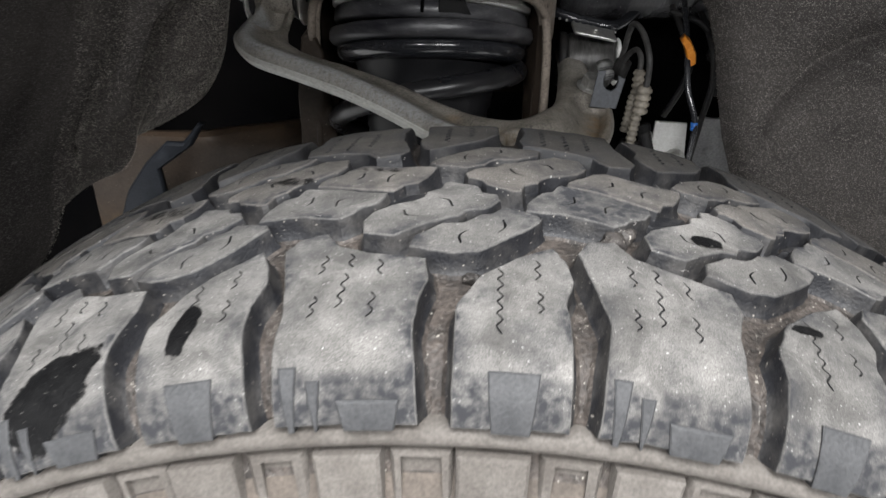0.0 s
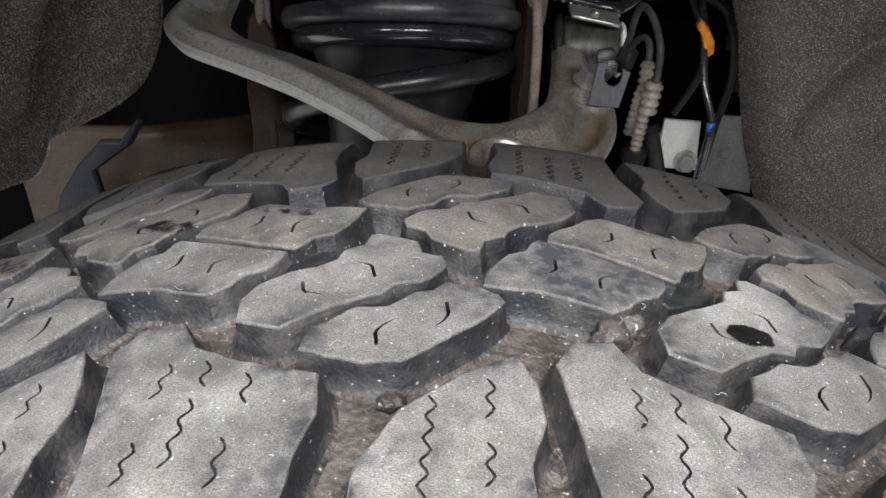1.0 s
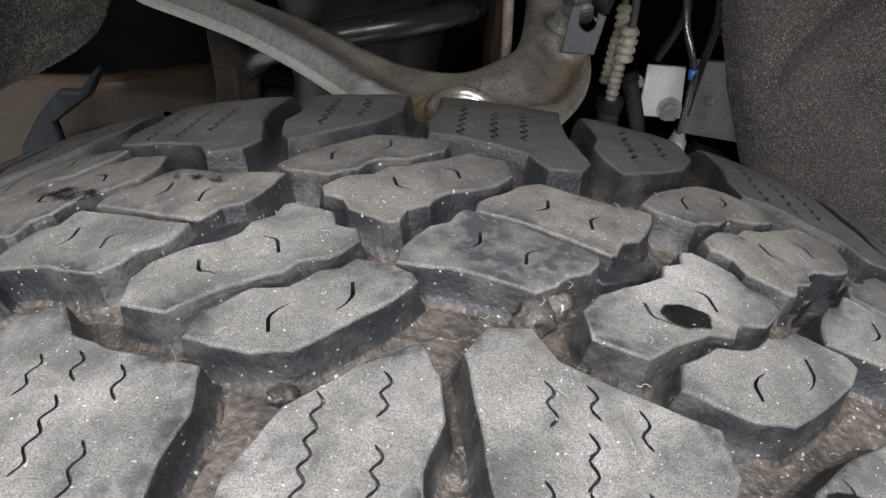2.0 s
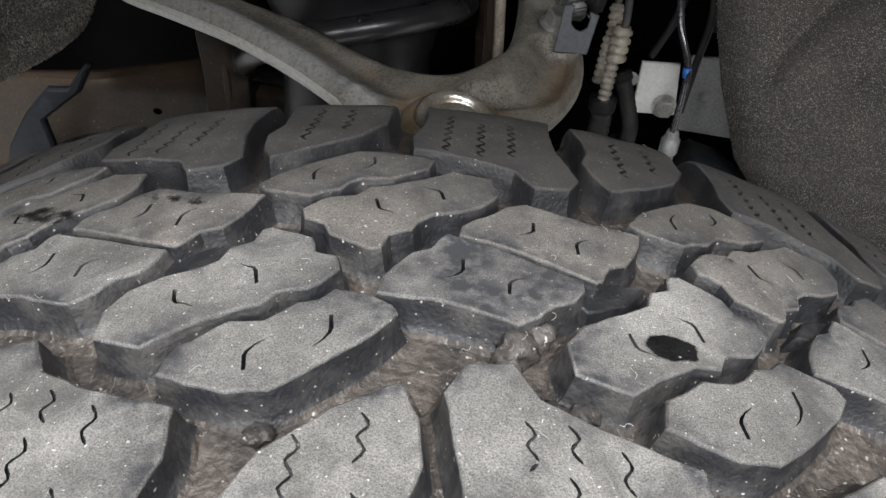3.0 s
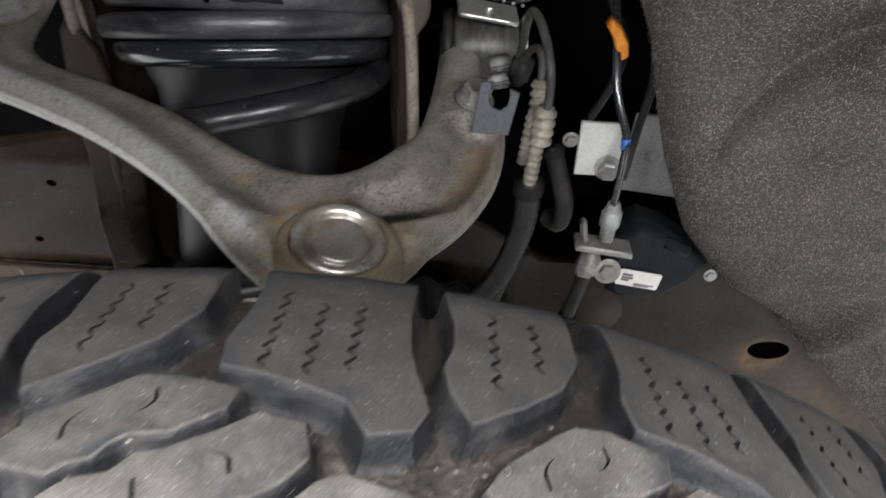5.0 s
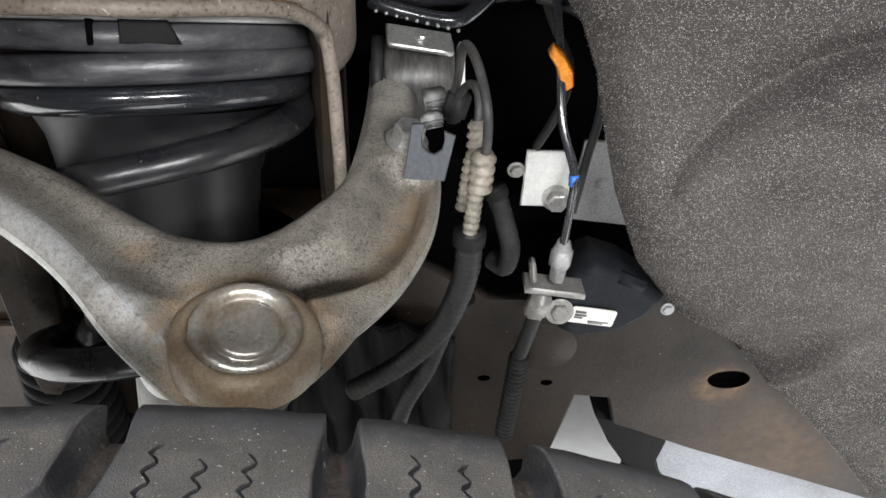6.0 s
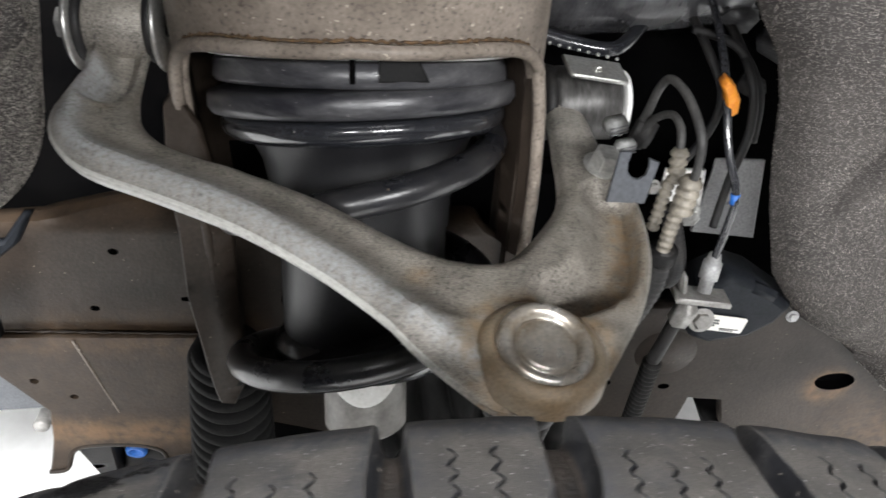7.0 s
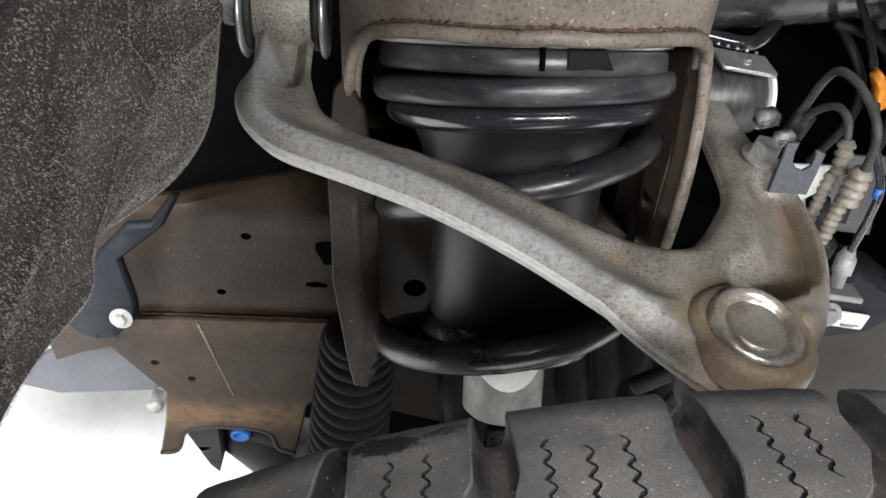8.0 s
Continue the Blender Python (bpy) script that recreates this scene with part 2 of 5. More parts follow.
# near-black that stands for deep shade in the engine bay and in holes
DARK = material("shade_black", (0.0012, 0.0012, 0.0014), 0.95, second=(0.003, 0.0028, 0.0028), scale=14, amount=0.8, spec=0.02)
FELT = material("charcoal_felt", (0.076, 0.069, 0.065), 0.95, second=(0.034, 0.031, 0.03), scale=9, amount=0.8, fine=520, bump=1.0,
                spots=(0.2, 0.19, 0.18), spot_scale=1000, spot_cut=0.6, spec=0.1, stretch=(0.8, 1.0, 1.25), detail=10)
FIBRE = material("pale_felt_fibre", (0.56, 0.52, 0.47), 0.9, second=(0.1, 0.09, 0.08), scale=60, amount=0.7, spec=0.1)
LINT = material("grey_lint", (0.4, 0.38, 0.36), 0.9, spec=0.1)
ZINC = material("zinc_plated_steel", (0.55, 0.55, 0.53), 0.35, 0.8, second=(0.38, 0.37, 0.35), scale=60, amount=0.7, bump=0.1)
ALU = material("cast_aluminium", (0.33, 0.32, 0.305), 0.45, 0.35, second=(0.16, 0.153, 0.142), scale=50, amount=0.6, bump=0.2)
DULLMETAL = material("dull_oily_steel", (0.1, 0.097, 0.094), 0.42, 0.4, second=(0.02, 0.019, 0.018), scale=60, amount=0.95, fine=400, bump=0.15, stretch=(3.0, 0.6, 0.6))
CASTGREY = material("grimy_cast_aluminium", (0.17, 0.162, 0.15), 0.5, 0.2, second=(0.08, 0.076, 0.07), scale=50, amount=0.7, bump=0.2)
PLATE = material("bare_grey_steel_plate", (0.36, 0.36, 0.36), 0.5, 0.3, second=(0.25, 0.25, 0.25), scale=40, amount=0.5, bump=0.1)
SLATE = material("slate_grey_plastic", (0.014, 0.016, 0.02), 0.6, spec=0.15, second=(0.008, 0.0095, 0.012), scale=35, amount=0.7, bump=0.12)
PANELG = material("smooth_slate_panel", (0.07, 0.075, 0.085), 0.5, second=(0.05, 0.054, 0.062), scale=20, amount=0.7, bump=0.08)
PALEGUARD = material("pale_slate_panel", (0.3, 0.31, 0.34), 0.5, second=(0.22, 0.23, 0.25), scale=20, amount=0.7, bump=0.08)
PLUG = material("grey_plug_plastic", (0.2, 0.2, 0.195), 0.5, second=(0.13, 0.13, 0.125), scale=80, amount=0.7)
HOSE = material("black_rubber_hose", (0.011, 0.011, 0.012), 0.55, spec=0.25, second=(0.024, 0.022, 0.02), scale=60, amount=0.7, fine=500, bump=0.3)
WIRE = material("dusty_wire_sleeve", (0.06, 0.058, 0.056), 0.5, spec=0.35, second=(0.02, 0.02, 0.02), scale=60, amount=0.8, fine=500, bump=0.3)
BOOTRUB = material("matt_black_rubber", (0.007, 0.007, 0.0074), 0.7, second=(0.015, 0.0145, 0.014), scale=60, amount=0.7, fine=500, bump=0.2, spec=0.14)
CREAM = material("cream_corrugated_plastic", (0.24, 0.215, 0.175), 0.55, second=(0.04, 0.036, 0.03), scale=70, amount=0.8, bump=0.2)
COVERPL = material("smooth_black_sleeve", (0.006, 0.006, 0.007), 0.42, second=(0.014, 0.014, 0.015), scale=25, amount=0.7, fine=500, bump=0.06, spec=0.25)
ORANGE = material("orange_plastic", (0.75, 0.27, 0.03), 0.4, second=(0.55, 0.18, 0.02), scale=60, amount=0.5)
BLUE = material("blue_plastic", (0.02, 0.12, 0.42), 0.4, second=(0.015, 0.08, 0.3), scale=60, amount=0.5)
PAPER = material("white_paper_label", (0.78, 0.76, 0.72), 0.6, second=(0.68, 0.66, 0.62), scale=60, amount=0.5, bump=0.05)
INK = material("grey_print", (0.12, 0.12, 0.12), 0.6)
WHITE = material("white_painted_metal", (0.74, 0.74, 0.72), 0.4, second=(0.62, 0.61, 0.58), scale=60, amount=0.6, bump=0.08)
FLOORM = material("white_epoxy_floor", (0.84, 0.84, 0.83), 0.35, second=(0.79, 0.79, 0.78), scale=1.5, amount=0.6, fine=40, bump=0.05)
ROOM = material("grey_wall_paint", (0.26, 0.26, 0.26), 0.8, second=(0.2, 0.2, 0.2), scale=1.2, amount=0.6, fine=60, bump=0.05)

# ---- mesh helpers ----


def part(name, bm, mat, parent=None, label="", smooth=True):
    me = bpy.data.meshes.new(name)
    bm.normal_update()
    bm.to_mesh(me)
    bm.free()
    for m in (mat if isinstance(mat, (list, tuple)) else [mat]):
        me.materials.append(m)
    if smooth:
        me.shade_smooth()
    ob = new(name, me)
    if parent:
        ob.parent = parent
    if label:
        ob["label"] = label
    return ob


def settle(before, m):
    """Moves the things built since, each as a whole."""
    for ob in bpy.data.objects:
        if ob.name not in before and not ob.parent:
            ob.matrix_basis = m @ ob.matrix_basis
    return {ob.name for ob in bpy.data.objects}


def empty(name, at=(0, 0, 0)):
    ob = new(name)
    ob.location = at
    return ob


def thing(name, label, category, at=(0, 0, 0), group="", kind=""):
    return tagged(empty(name, at), label, category, group, kind)


def flat(ob, angle=35):
    """Smooth shading that breaks at sharp edges."""
    ob.data.set_sharp_from_angle(angle=radians(angle))
    return ob


def smooth_path(points, per=8, closed=False):
    """Catmull-Rom through the points."""
    p = [Vector(q) for q in points]
    n = len(p)
    out = []
    for i in range(n if closed else n - 1):
        a, b, c, d = ((p[(i - 1) % n], p[i], p[(i + 1) % n], p[(i + 2) % n]) if closed
                      else (p[max(i - 1, 0)], p[i], p[i + 1], p[min(i + 2, n - 1)]))
        for k in range(per):
            t = k / per
            out.append(0.5 * (2 * b + (c - a) * t + (2 * a - 5 * b + 4 * c - d) * t * t + (3 * b - a - 3 * c + d) * t ** 3))
    if not closed:
        out.append(p[-1])
    return out


def tube(points, radius, sides=12, per=8, smooth=True, bm=None, closed=False):
    """A round bar along a path; radius may be a function of the share of the way."""
    bm = bm or bmesh.new()
    path = smooth_path(points, per, closed) if smooth else [Vector(q) for q in points]
    n = len(path)
    rings = []
    side = None
    for i, p in enumerate(path):
        d = (path[(i + 1) % n] - path[i - 1]) if closed else path[min(i + 1, n - 1)] - path[max(i - 1, 0)]
        d.normalize()
        if side is None:
            side = d.orthogonal().normalized()
        side = (side - d * side.dot(d)).normalized()
        up = d.cross(side)
        r = radius(i / (n - 1)) if callable(radius) else radius
        rings.append([bm.verts.new(p + (side * math.cos(a) + up * math.sin(a)) * r) for a in (2 * math.pi * k / sides for k in range(sides))])
    for i in range(n if closed else n - 1):
        a, b = rings[i], rings[(i + 1) % n]
        for k in range(sides):
            bm.faces.new((a[k], a[(k + 1) % sides], b[(k + 1) % sides], b[k]))
    if not closed:
        bm.faces.new(rings[0][::-1])
        bm.faces.new(rings[-1])
    return bm


def lathe(profile, sides=48, bm=None, m=None, arc=2 * math.pi):
    """Turns (radius, height) pairs round the local z axis."""
    bm = bm or bmesh.new()
    m = m or Matrix()
    full = arc > 6.28
    cols = []
    for k in range(sides if full else sides + 1):
        a = arc * k / sides
        cols.append([bm.verts.new(m @ Vector((max(r, 1e-5) * math.cos(a), max(r, 1e-5) * math.sin(a), h))) for r, h in profile])
    for k in range(sides):
        a, b = cols[k], cols[(k + 1) % len(cols)]
        for i in range(len(profile) - 1):
            bm.faces.new((a[i], b[i], b[i + 1], a[i + 1]))
    bmesh.ops.remove_doubles(bm, verts=bm.verts, dist=2e-5)
    bmesh.ops.recalc_face_normals(bm, faces=bm.faces)
    return bm


def box(size, m=None, bevel=0.002, bm=None, segments=2):
    own = bmesh.new()
    bmesh.ops.create_cube(own, size=1)
    bmesh.ops.scale(own, vec=size, verts=own.verts)
    if bevel:
        bmesh.ops.bevel(own, geom=own.edges[:], offset=bevel, segments=segments, affect="EDGES")
    if m:
        bmesh.ops.transform(own, matrix=m, verts=own.verts)
    if bm is None:
        return own
    tmp = bpy.data.meshes.new("tmp")
    own.to_mesh(tmp)
    own.free()
    bm.from_mesh(tmp)
    bpy.data.meshes.remove(tmp)
    return bm


def inside(p, poly):
    x, y = p
    hit = False
    j = len(poly) - 1
    for i in range(len(poly)):
        (xi, yi), (xj, yj) = poly[i], poly[j]
        if (yi > y) != (yj > y) and x < (xj - xi) * (y - yi) / (yj - yi) + xi:
            hit = not hit
        j = i
    return hit


def offset_poly(poly, d):
    """Moves every edge inwards by d (the polygon runs anticlockwise)."""
    out = []
    n = len(poly)
    for i in range(n):
        a, b, c = Vector(poly[i - 1]), Vector(poly[i]), Vector(poly[(i + 1) % n])
        e, f = (b - a).normalized(), (c - b).normalized()
        ne, nf = Vector((-e.y, e.x)), Vector((-f.y, f.x))
        s = ne + nf
        k = d / max(0.45, 1 + ne.dot(nf)) if s.length > 1e-6 else 0
        out.append(tuple(b + s * k))
    return out


def anticlockwise(poly):
    area = sum(poly[i - 1][0] * poly[i][1] - poly[i][0] * poly[i - 1][1] for i in range(len(poly)))
    return list(poly) if area > 0 else list(poly)[::-1]


def divide(poly, step, jitter=0.0, rnd=None):
    out = []
    n = len(poly)
    for i in range(n):
        a, b = Vector(poly[i]), Vector(poly[(i + 1) % n])
        k = max(1, round((b - a).length / step))
        for j in range(k):
            p = a.lerp(b, j / k)
            if jitter and j:
                p += Vector((rnd.uniform(-jitter, jitter), rnd.uniform(-jitter, jitter)))
            out.append(tuple(p))
    return out


def slab(outline, layers, place, holes=(), grid=0.006, hole_depth=None, mats=(0, 1), rnd=None, bottom=True, tints=None, tint_at=None, edge_from=1):
    """A block over an outline: its top is filled round the holes, its flanks follow layers of (inset, height).
    place(x, y, h) puts a point of the plan into the world; holes go down to hole_depth, or through."""
    from mathutils import geometry
    bm = bmesh.new()
    lay = bm.verts.layers.float.new("stain") if tints else None
    outline = anticlockwise(outline)
    rings = [offset_poly(outline, inset) for inset, _ in layers]
    top = rings[0]
    pts = [Vector(p) for p in top]
    edges = [(i, (i + 1) % len(top)) for i in range(len(top))]
    loops = []
    for hole in holes:
        hole = anticlockwise(hole)
        base = len(pts)
        pts += [Vector(p) for p in hole]
        edges += [(base + i, base + (i + 1) % len(hole)) for i in range(len(hole))]
        loops.append(hole)
    xs, ys = [p[0] for p in top], [p[1] for p in top]
    if grid:
        core = offset_poly(top, grid * 0.5)
        nx, ny = int((max(xs) - min(xs)) / grid) + 1, int((max(ys) - min(ys)) / grid) + 1
        for i in range(nx + 1):
            for j in range(ny + 1):
                p = (min(xs) + (i + 0.5 * (j % 2)) * grid, min(ys) + j * grid)
                if inside(p, top) and inside(p, core) and not any(inside(p, h) for h in loops):
                    pts.append(Vector(p))
    v, _, faces, *_ = geometry.delaunay_2d_cdt(pts, edges, [], 0, 1e-6)
    made = {}
    h0 = layers[0][1]
    for f in faces:
        c = sum((v[i] for i in f), Vector((0, 0))) / len(f)
        if not inside(c, top) or any(inside(c, h) for h in loops):
            continue
        for i in f:
            if i not in made:
                made[i] = bm.verts.new(place(v[i].x, v[i].y, h0))
                if tint_at:
                    made[i][lay] = tint_at(v[i].x, v[i].y)
        try:
            bm.faces.new([made[i] for i in f]).material_index = mats[0]
        except ValueError:
            pass
    prev = [bm.verts.new(place(*p, h0)) for p in top]
    n = len(prev)
    if tints:
        for w, p in zip(prev, top):
            w[lay] = max(tints[0], tint_at(*p) if tint_at else 0)
    for k, ((_, h), ring) in enumerate(zip(layers[1:], rings[1:])):
        cur = [bm.verts.new(place(*p, h)) for p in ring]
        for w in cur if tints else ():
            w[lay] = tints[min(k + 1, len(tints) - 1)]
        for i in range(n):
            bm.faces.new((prev[i], cur[i], cur[(i + 1) % n], prev[(i + 1) % n])).material_index = mats[0] if k < edge_from else mats[2] if len(mats) > 2 and k > len(layers) - 3 else mats[1]
        prev = cur
    low = layers[-1][1]
    if bottom:
        flat_low = [Vector(p) for p in rings[-1]]
        w, _, lids, orig, *_ = geometry.delaunay_2d_cdt(flat_low, [(i, (i + 1) % n) for i in range(n)], [], 1, 1e-6)
        for f in lids:
            if len({orig[i][0] for i in f if orig[i]}) == len(f):
                bm.faces.new([prev[orig[i][0]] for i in f][::-1]).material_index = mats[1]
    for hole in loops:
        d = hole_depth if hole_depth is not None else low
        a = [bm.verts.new(place(*p, h0)) for p in hole]
        b = [bm.verts.new(place(*p, d)) for p in hole]
        for i in range(len(a)):
            bm.faces.new((a[i], a[(i + 1) % len(a)], b[(i + 1) % len(a)], b[i])).material_index = mats[1]
        if hole_depth is not None:
            bm.faces.new(b).material_index = mats[1]
    return bm


def circle(x, y, r, n=20, ry=None):
    return [(x + r * math.cos(2 * math.pi * k / n), y + (ry or r) * math.sin(2 * math.pi * k / n)) for k in range(n)]


def bolt(name, m, parent=None, r=0.007, h=0.006, mat=None, washer=1.6, label=""):
    """A hexagon head on a flange, along the local z axis of m."""
    bm = lathe([(0, 0), (r * washer, 0), (r * washer, 0.0012), (r * washer * 0.8, 0.0018), (0, 0.0018)], 24, m=m)
    hexa = [(0, h), (r * 0.82, h), (r * 0.98, h - 0.0008), (r, 0.001)]
    lathe(hexa, 6, bm=bm, m=m)
    return flat(part(name, bm, mat or ZINC, parent, label), 30)

# ---- workshop ----
GROUND = -0.118


def sheet(name, corners, mat, label, category, thick=0.1):
    a, b, c, d = (Vector(p) for p in corners)
    nrm = (b - a).cross(d - a).normalized() * thick
    bm = bmesh.new()
    top = [bm.verts.new(p) for p in (a, b, c, d)]
    low = [bm.verts.new(p - nrm) for p in (a, b, c, d)]
    bm.faces.new(top)
    bm.faces.new(low[::-1])
    for i in range(4):
        bm.faces.new((top[i], low[i], low[(i + 1) % 4], top[(i + 1) % 4]))
    return tagged(part(name, bm, mat, smooth=False), label, category, kind="structure")


sheet("floor", [(-6, -6, GROUND), (6, -6, GROUND), (6, 6, GROUND), (-6, 6, GROUND)], FLOORM, "glossy white epoxy workshop floor under the truck", "floor")
sheet("ceiling", [(-6, 6, 3.7), (6, 6, 3.7), (6, -6, 3.7), (-6, -6, 3.7)], ROOM, "grey painted workshop ceiling", "ceiling")
sheet("wall_north", [(-6, 6, GROUND), (6, 6, GROUND), (6, 6, 3.7), (-6, 6, 3.7)], ROOM, "grey painted workshop wall", "wall")
sheet("wall_south", [(6, -6, GROUND), (-6, -6, GROUND), (-6, -6, 3.7), (6, -6, 3.7)], ROOM, "grey painted workshop wall", "wall")
sheet("wall_east", [(6, 6, GROUND), (6, -6, GROUND), (6, -6, 3.7), (6, 6, 3.7)], ROOM, "grey painted workshop wall", "wall")
sheet("wall_west", [(-6, -6, GROUND), (-6, 6, GROUND), (-6, 6, 3.7), (-6, -6, 3.7)], ROOM, "grey painted workshop wall", "wall")

# ---- wheel well ----


def grid_sheet(name, f, nu, nv, mat, thick, label, category, parent=None):
    """A sheet through f(s, t), s and t from 0 to 1, with a thickness."""
    bm = bmesh.new()
    g = [[bm.verts.new(f(i / nu, j / nv)) for j in range(nv + 1)] for i in range(nu + 1)]
    for i in range(nu):
        for j in range(nv):
            bm.faces.new((g[i][j], g[i + 1][j], g[i + 1][j + 1], g[i][j + 1]))
    ob = part(name, bm, mat, parent)
    mod = ob.modifiers.new("thickness", "SOLIDIFY")
    mod.thickness, mod.offset = thick, 1.0
    return tagged(ob, label, category) if label else ob


def near(p, line):
    return min((q - p).length for q in line)


def lerp_table(table, z):
    for (a, x), (b, y) in zip(table, table[1:]):
        if z <= b:
            return x + (y - x) * max(0.0, (z - a) / (b - a))
    return table[-1][1]


RIGHT_EDGE = [(0.2, 0.71), (0.328, 0.594), (0.404, 0.524), (0.465, 0.463), (0.508, 0.414), (0.568, 0.328), (0.625, 0.283), (0.705, 0.245),
              (0.768, 0.222), (0.804, 0.21), (0.839, 0.193), (0.869, 0.168), (1.0, 0.09), (1.2, 0.0)]
CREASE = smooth_path([(0.45, 0.0, 0.854), (0.388, 0.0, 0.837), (0.340, 0.0, 0.818), (0.321, 0.0, 0.806), (0.302, 0.0, 0.790), (0.287, 0.0, 0.767), (0.2745, 0.0, 0.743), (0.2715, 0.0, 0.715)], 12)
CREASE_LOW = smooth_path([(0.64, 0.0, 0.60), (0.56, 0.0, 0.584), (0.482, 0.0, 0.5617), (0.4555, 0.0, 0.5345), (0.416, 0.0, 0.506)], 12)


def right_liner(s, t):
    z = 0.2 + 1.0 * t
    edge = lerp_table(RIGHT_EDGE, z)
    x = edge + (0.70 - edge) * s ** 1.25
    y = 0.435 - 0.27 * max(0.0, z - 0.55) - 0.05 * max(0.0, 0.55 - z)
    p = Vector((x, 0, z))
    for line, deep, lip in ((CREASE, 0.05, 0.012), (CREASE_LOW, 0.018, 0.009)):
        k = min(range(1, len(line)), key=lambda i: (line[i] - p).length_squared)
        along, off = line[k] - line[k - 1], p - line[k]
        d = off.length
        below = 1 / (1 + math.exp(-(along.z * off.x - along.x * off.z) / along.length / 0.0026))
        fade = 1.0 - 0.95 * (k / (len(line) - 1)) ** 3 if line is CREASE else 1.0
        y += fade * (deep * below * math.exp(-d / (0.022 if line is CREASE else 0.05)) - lip * math.exp(-(d / 0.012) ** 2))
    y += (0.03 if z > 0.52 else 0.008) * math.exp(-(x - edge) / 0.012)
    y -= 3.4 * max(0.0, x - 0.5) ** 2
    y += 0.0025 * noise.noise(Vector((x * 14, 3.1, z * 14)))
    return Vector((x, y, z))


def felt_fibres(f, count, seed, s_most, t_least, parent, longest=0.0014):
    """Short pale fibres that stand out of the felt."""
    rnd = random.Random(seed)
    bm = bmesh.new()
    for _ in range(count):
        s, t = s_most * rnd.random(), t_least + (1 - t_least) * rnd.random()
        p = f(s, t)
        a, b = f(s + 0.004, t) - p, f(s, t + 0.004) - p
        nrm = a.cross(b).normalized()
        if nrm.dot(Vector((0, -0.1, 1.0)) - p) < 0:
            nrm = -nrm
        turn = rnd.gauss(0.6, 0.9)
        d = (a.normalized() * math.sin(turn) + nrm.cross(a).normalized() * math.cos(turn)).normalized()
        side = nrm.cross(d) * rnd.uniform(0.00005, 0.00013)
        p += nrm * 0.0043
        half = d * rnd.uniform(0.0002, longest)
        tip = nrm * rnd.uniform(0.0002, 0.0012) + side * rnd.uniform(-2, 2)
        v = [bm.verts.new(q) for q in (p - half - side, p - half + side, p + tip + side, p + half + side * 0.3, p + half - side * 0.3, p + tip - side)]
        bm.faces.new((v[0], v[1], v[2], v[5]))
        bm.faces.new((v[5], v[2], v[3], v[4]))
    return tagged(part("felt_fibre", bm, FIBRE, parent), "pale loose fibres on the felt", kind="stuff")


liner = grid_sheet("wheel_arch_liner", right_liner, 190, 300, FELT, 0.004,
                   "charcoal felt wheel-arch liner with a pressed crease", "wheel arch liner")
felt_fibres(right_liner, 80000, 4, 0.8, 0.1, liner, 0.0005)

LEFT_PLAN = smooth_path([(-0.287, 0.47, 0), (-0.267, 0.425, 0), (-0.264, 0.395, 0), (-0.271, 0.362, 0), (-0.279, 0.325, 0), (-0.283, 0.25, 0),
                         (-0.285, 0.15, 0), (-0.29, 0.0, 0), (-0.295, -0.13, 0)], 10)


FOLDS = [smooth_path([(0, 0.215, 0.915), (0, 0.228, 0.8955), (0, 0.255, 0.851), (0, 0.252, 0.80), (0, 0.258, 0.76)], 8),
         smooth_path([(0, 0.255, 0.851), (0, 0.30, 0.85), (0, 0.351, 0.838), (0, 0.38, 0.84)], 8)]


def left_liner(s, t):
    k = s * (len(LEFT_PLAN) - 1)
    i = min(int(k), len(LEFT_PLAN) - 2)
    p = LEFT_PLAN[i].lerp(LEFT_PLAN[i + 1], k - i)
    low = 0.705 - 0.024 * math.exp(-((p.y - 0.33) / 0.07) ** 2) - 0.25 * min(1.0, max(0.0, (0.17 - p.y) / 0.1))
    z = low + (1.145 - low) * t
    lean = -0.35 * (0.86 - z) if z < 0.9 else 0.014 + 0.55 * (z - 0.9)
    open_side = min(1.0, max(0.0, (0.43 - p.y) / 0.1))
    x = p.x + 0.01 + lean * (0.45 + 0.55 * open_side)
    x += 0.004 * math.sin(z * 46 + p.y * 9) * open_side
    x += 0.004 * noise.noise(Vector((p.y * 12, 0, z * 12)))
    q = Vector((0, p.y, z))
    for line in FOLDS:
        x += 0.013 * math.exp(-(near(q, line) / 0.012) ** 2)
    if p.y > 0.3:
        x -= 6.0 * max(0.0, 0.775 - z) ** 2 * min(1.0, (p.y - 0.3) / 0.06)
    y = p.y + (0.012 * math.sin(z * 21 + 1.0) if p.y > 0.2 else 0)
    curl = max(0.0, 0.025 + low - z) / 0.03
    return Vector((x - 0.02 * curl * curl, y, z - 0.01 * curl))


liner = grid_sheet("wheel_arch_liner", left_liner, 90, 70, FELT, -0.004,
                   "charcoal felt wheel-arch liner bulging round the suspension", "wheel arch liner")
felt_fibres(left_liner, 100000, 6, 0.75, 0.0, liner, 0.0006)

ARCH = smooth_path([(-0.19, 0, 1.13), (-0.12, 0, 1.19), (0.0, 0, 1.225), (0.2, 0, 1.24), (0.42, 0, 1.19), (0.6, 0, 1.06), (0.7, 0, 0.8), (0.72, 0, 0.45)], 6)


# out of view; the outer lip is lowered to shade the inner tread
def arch_roof(s, t):
    k = s * (len(ARCH) - 1)
    i = min(int(k), len(ARCH) - 2)
    p = ARCH[i].lerp(ARCH[i + 1], k - i)
    y = -0.13 + (0.79 if p.x < 0.55 else 0.5) * t * t
    return Vector((p.x, y, p.z - max(0.0, p.z - 1.19) * math.exp(-(y + 0.13) / 0.025)))


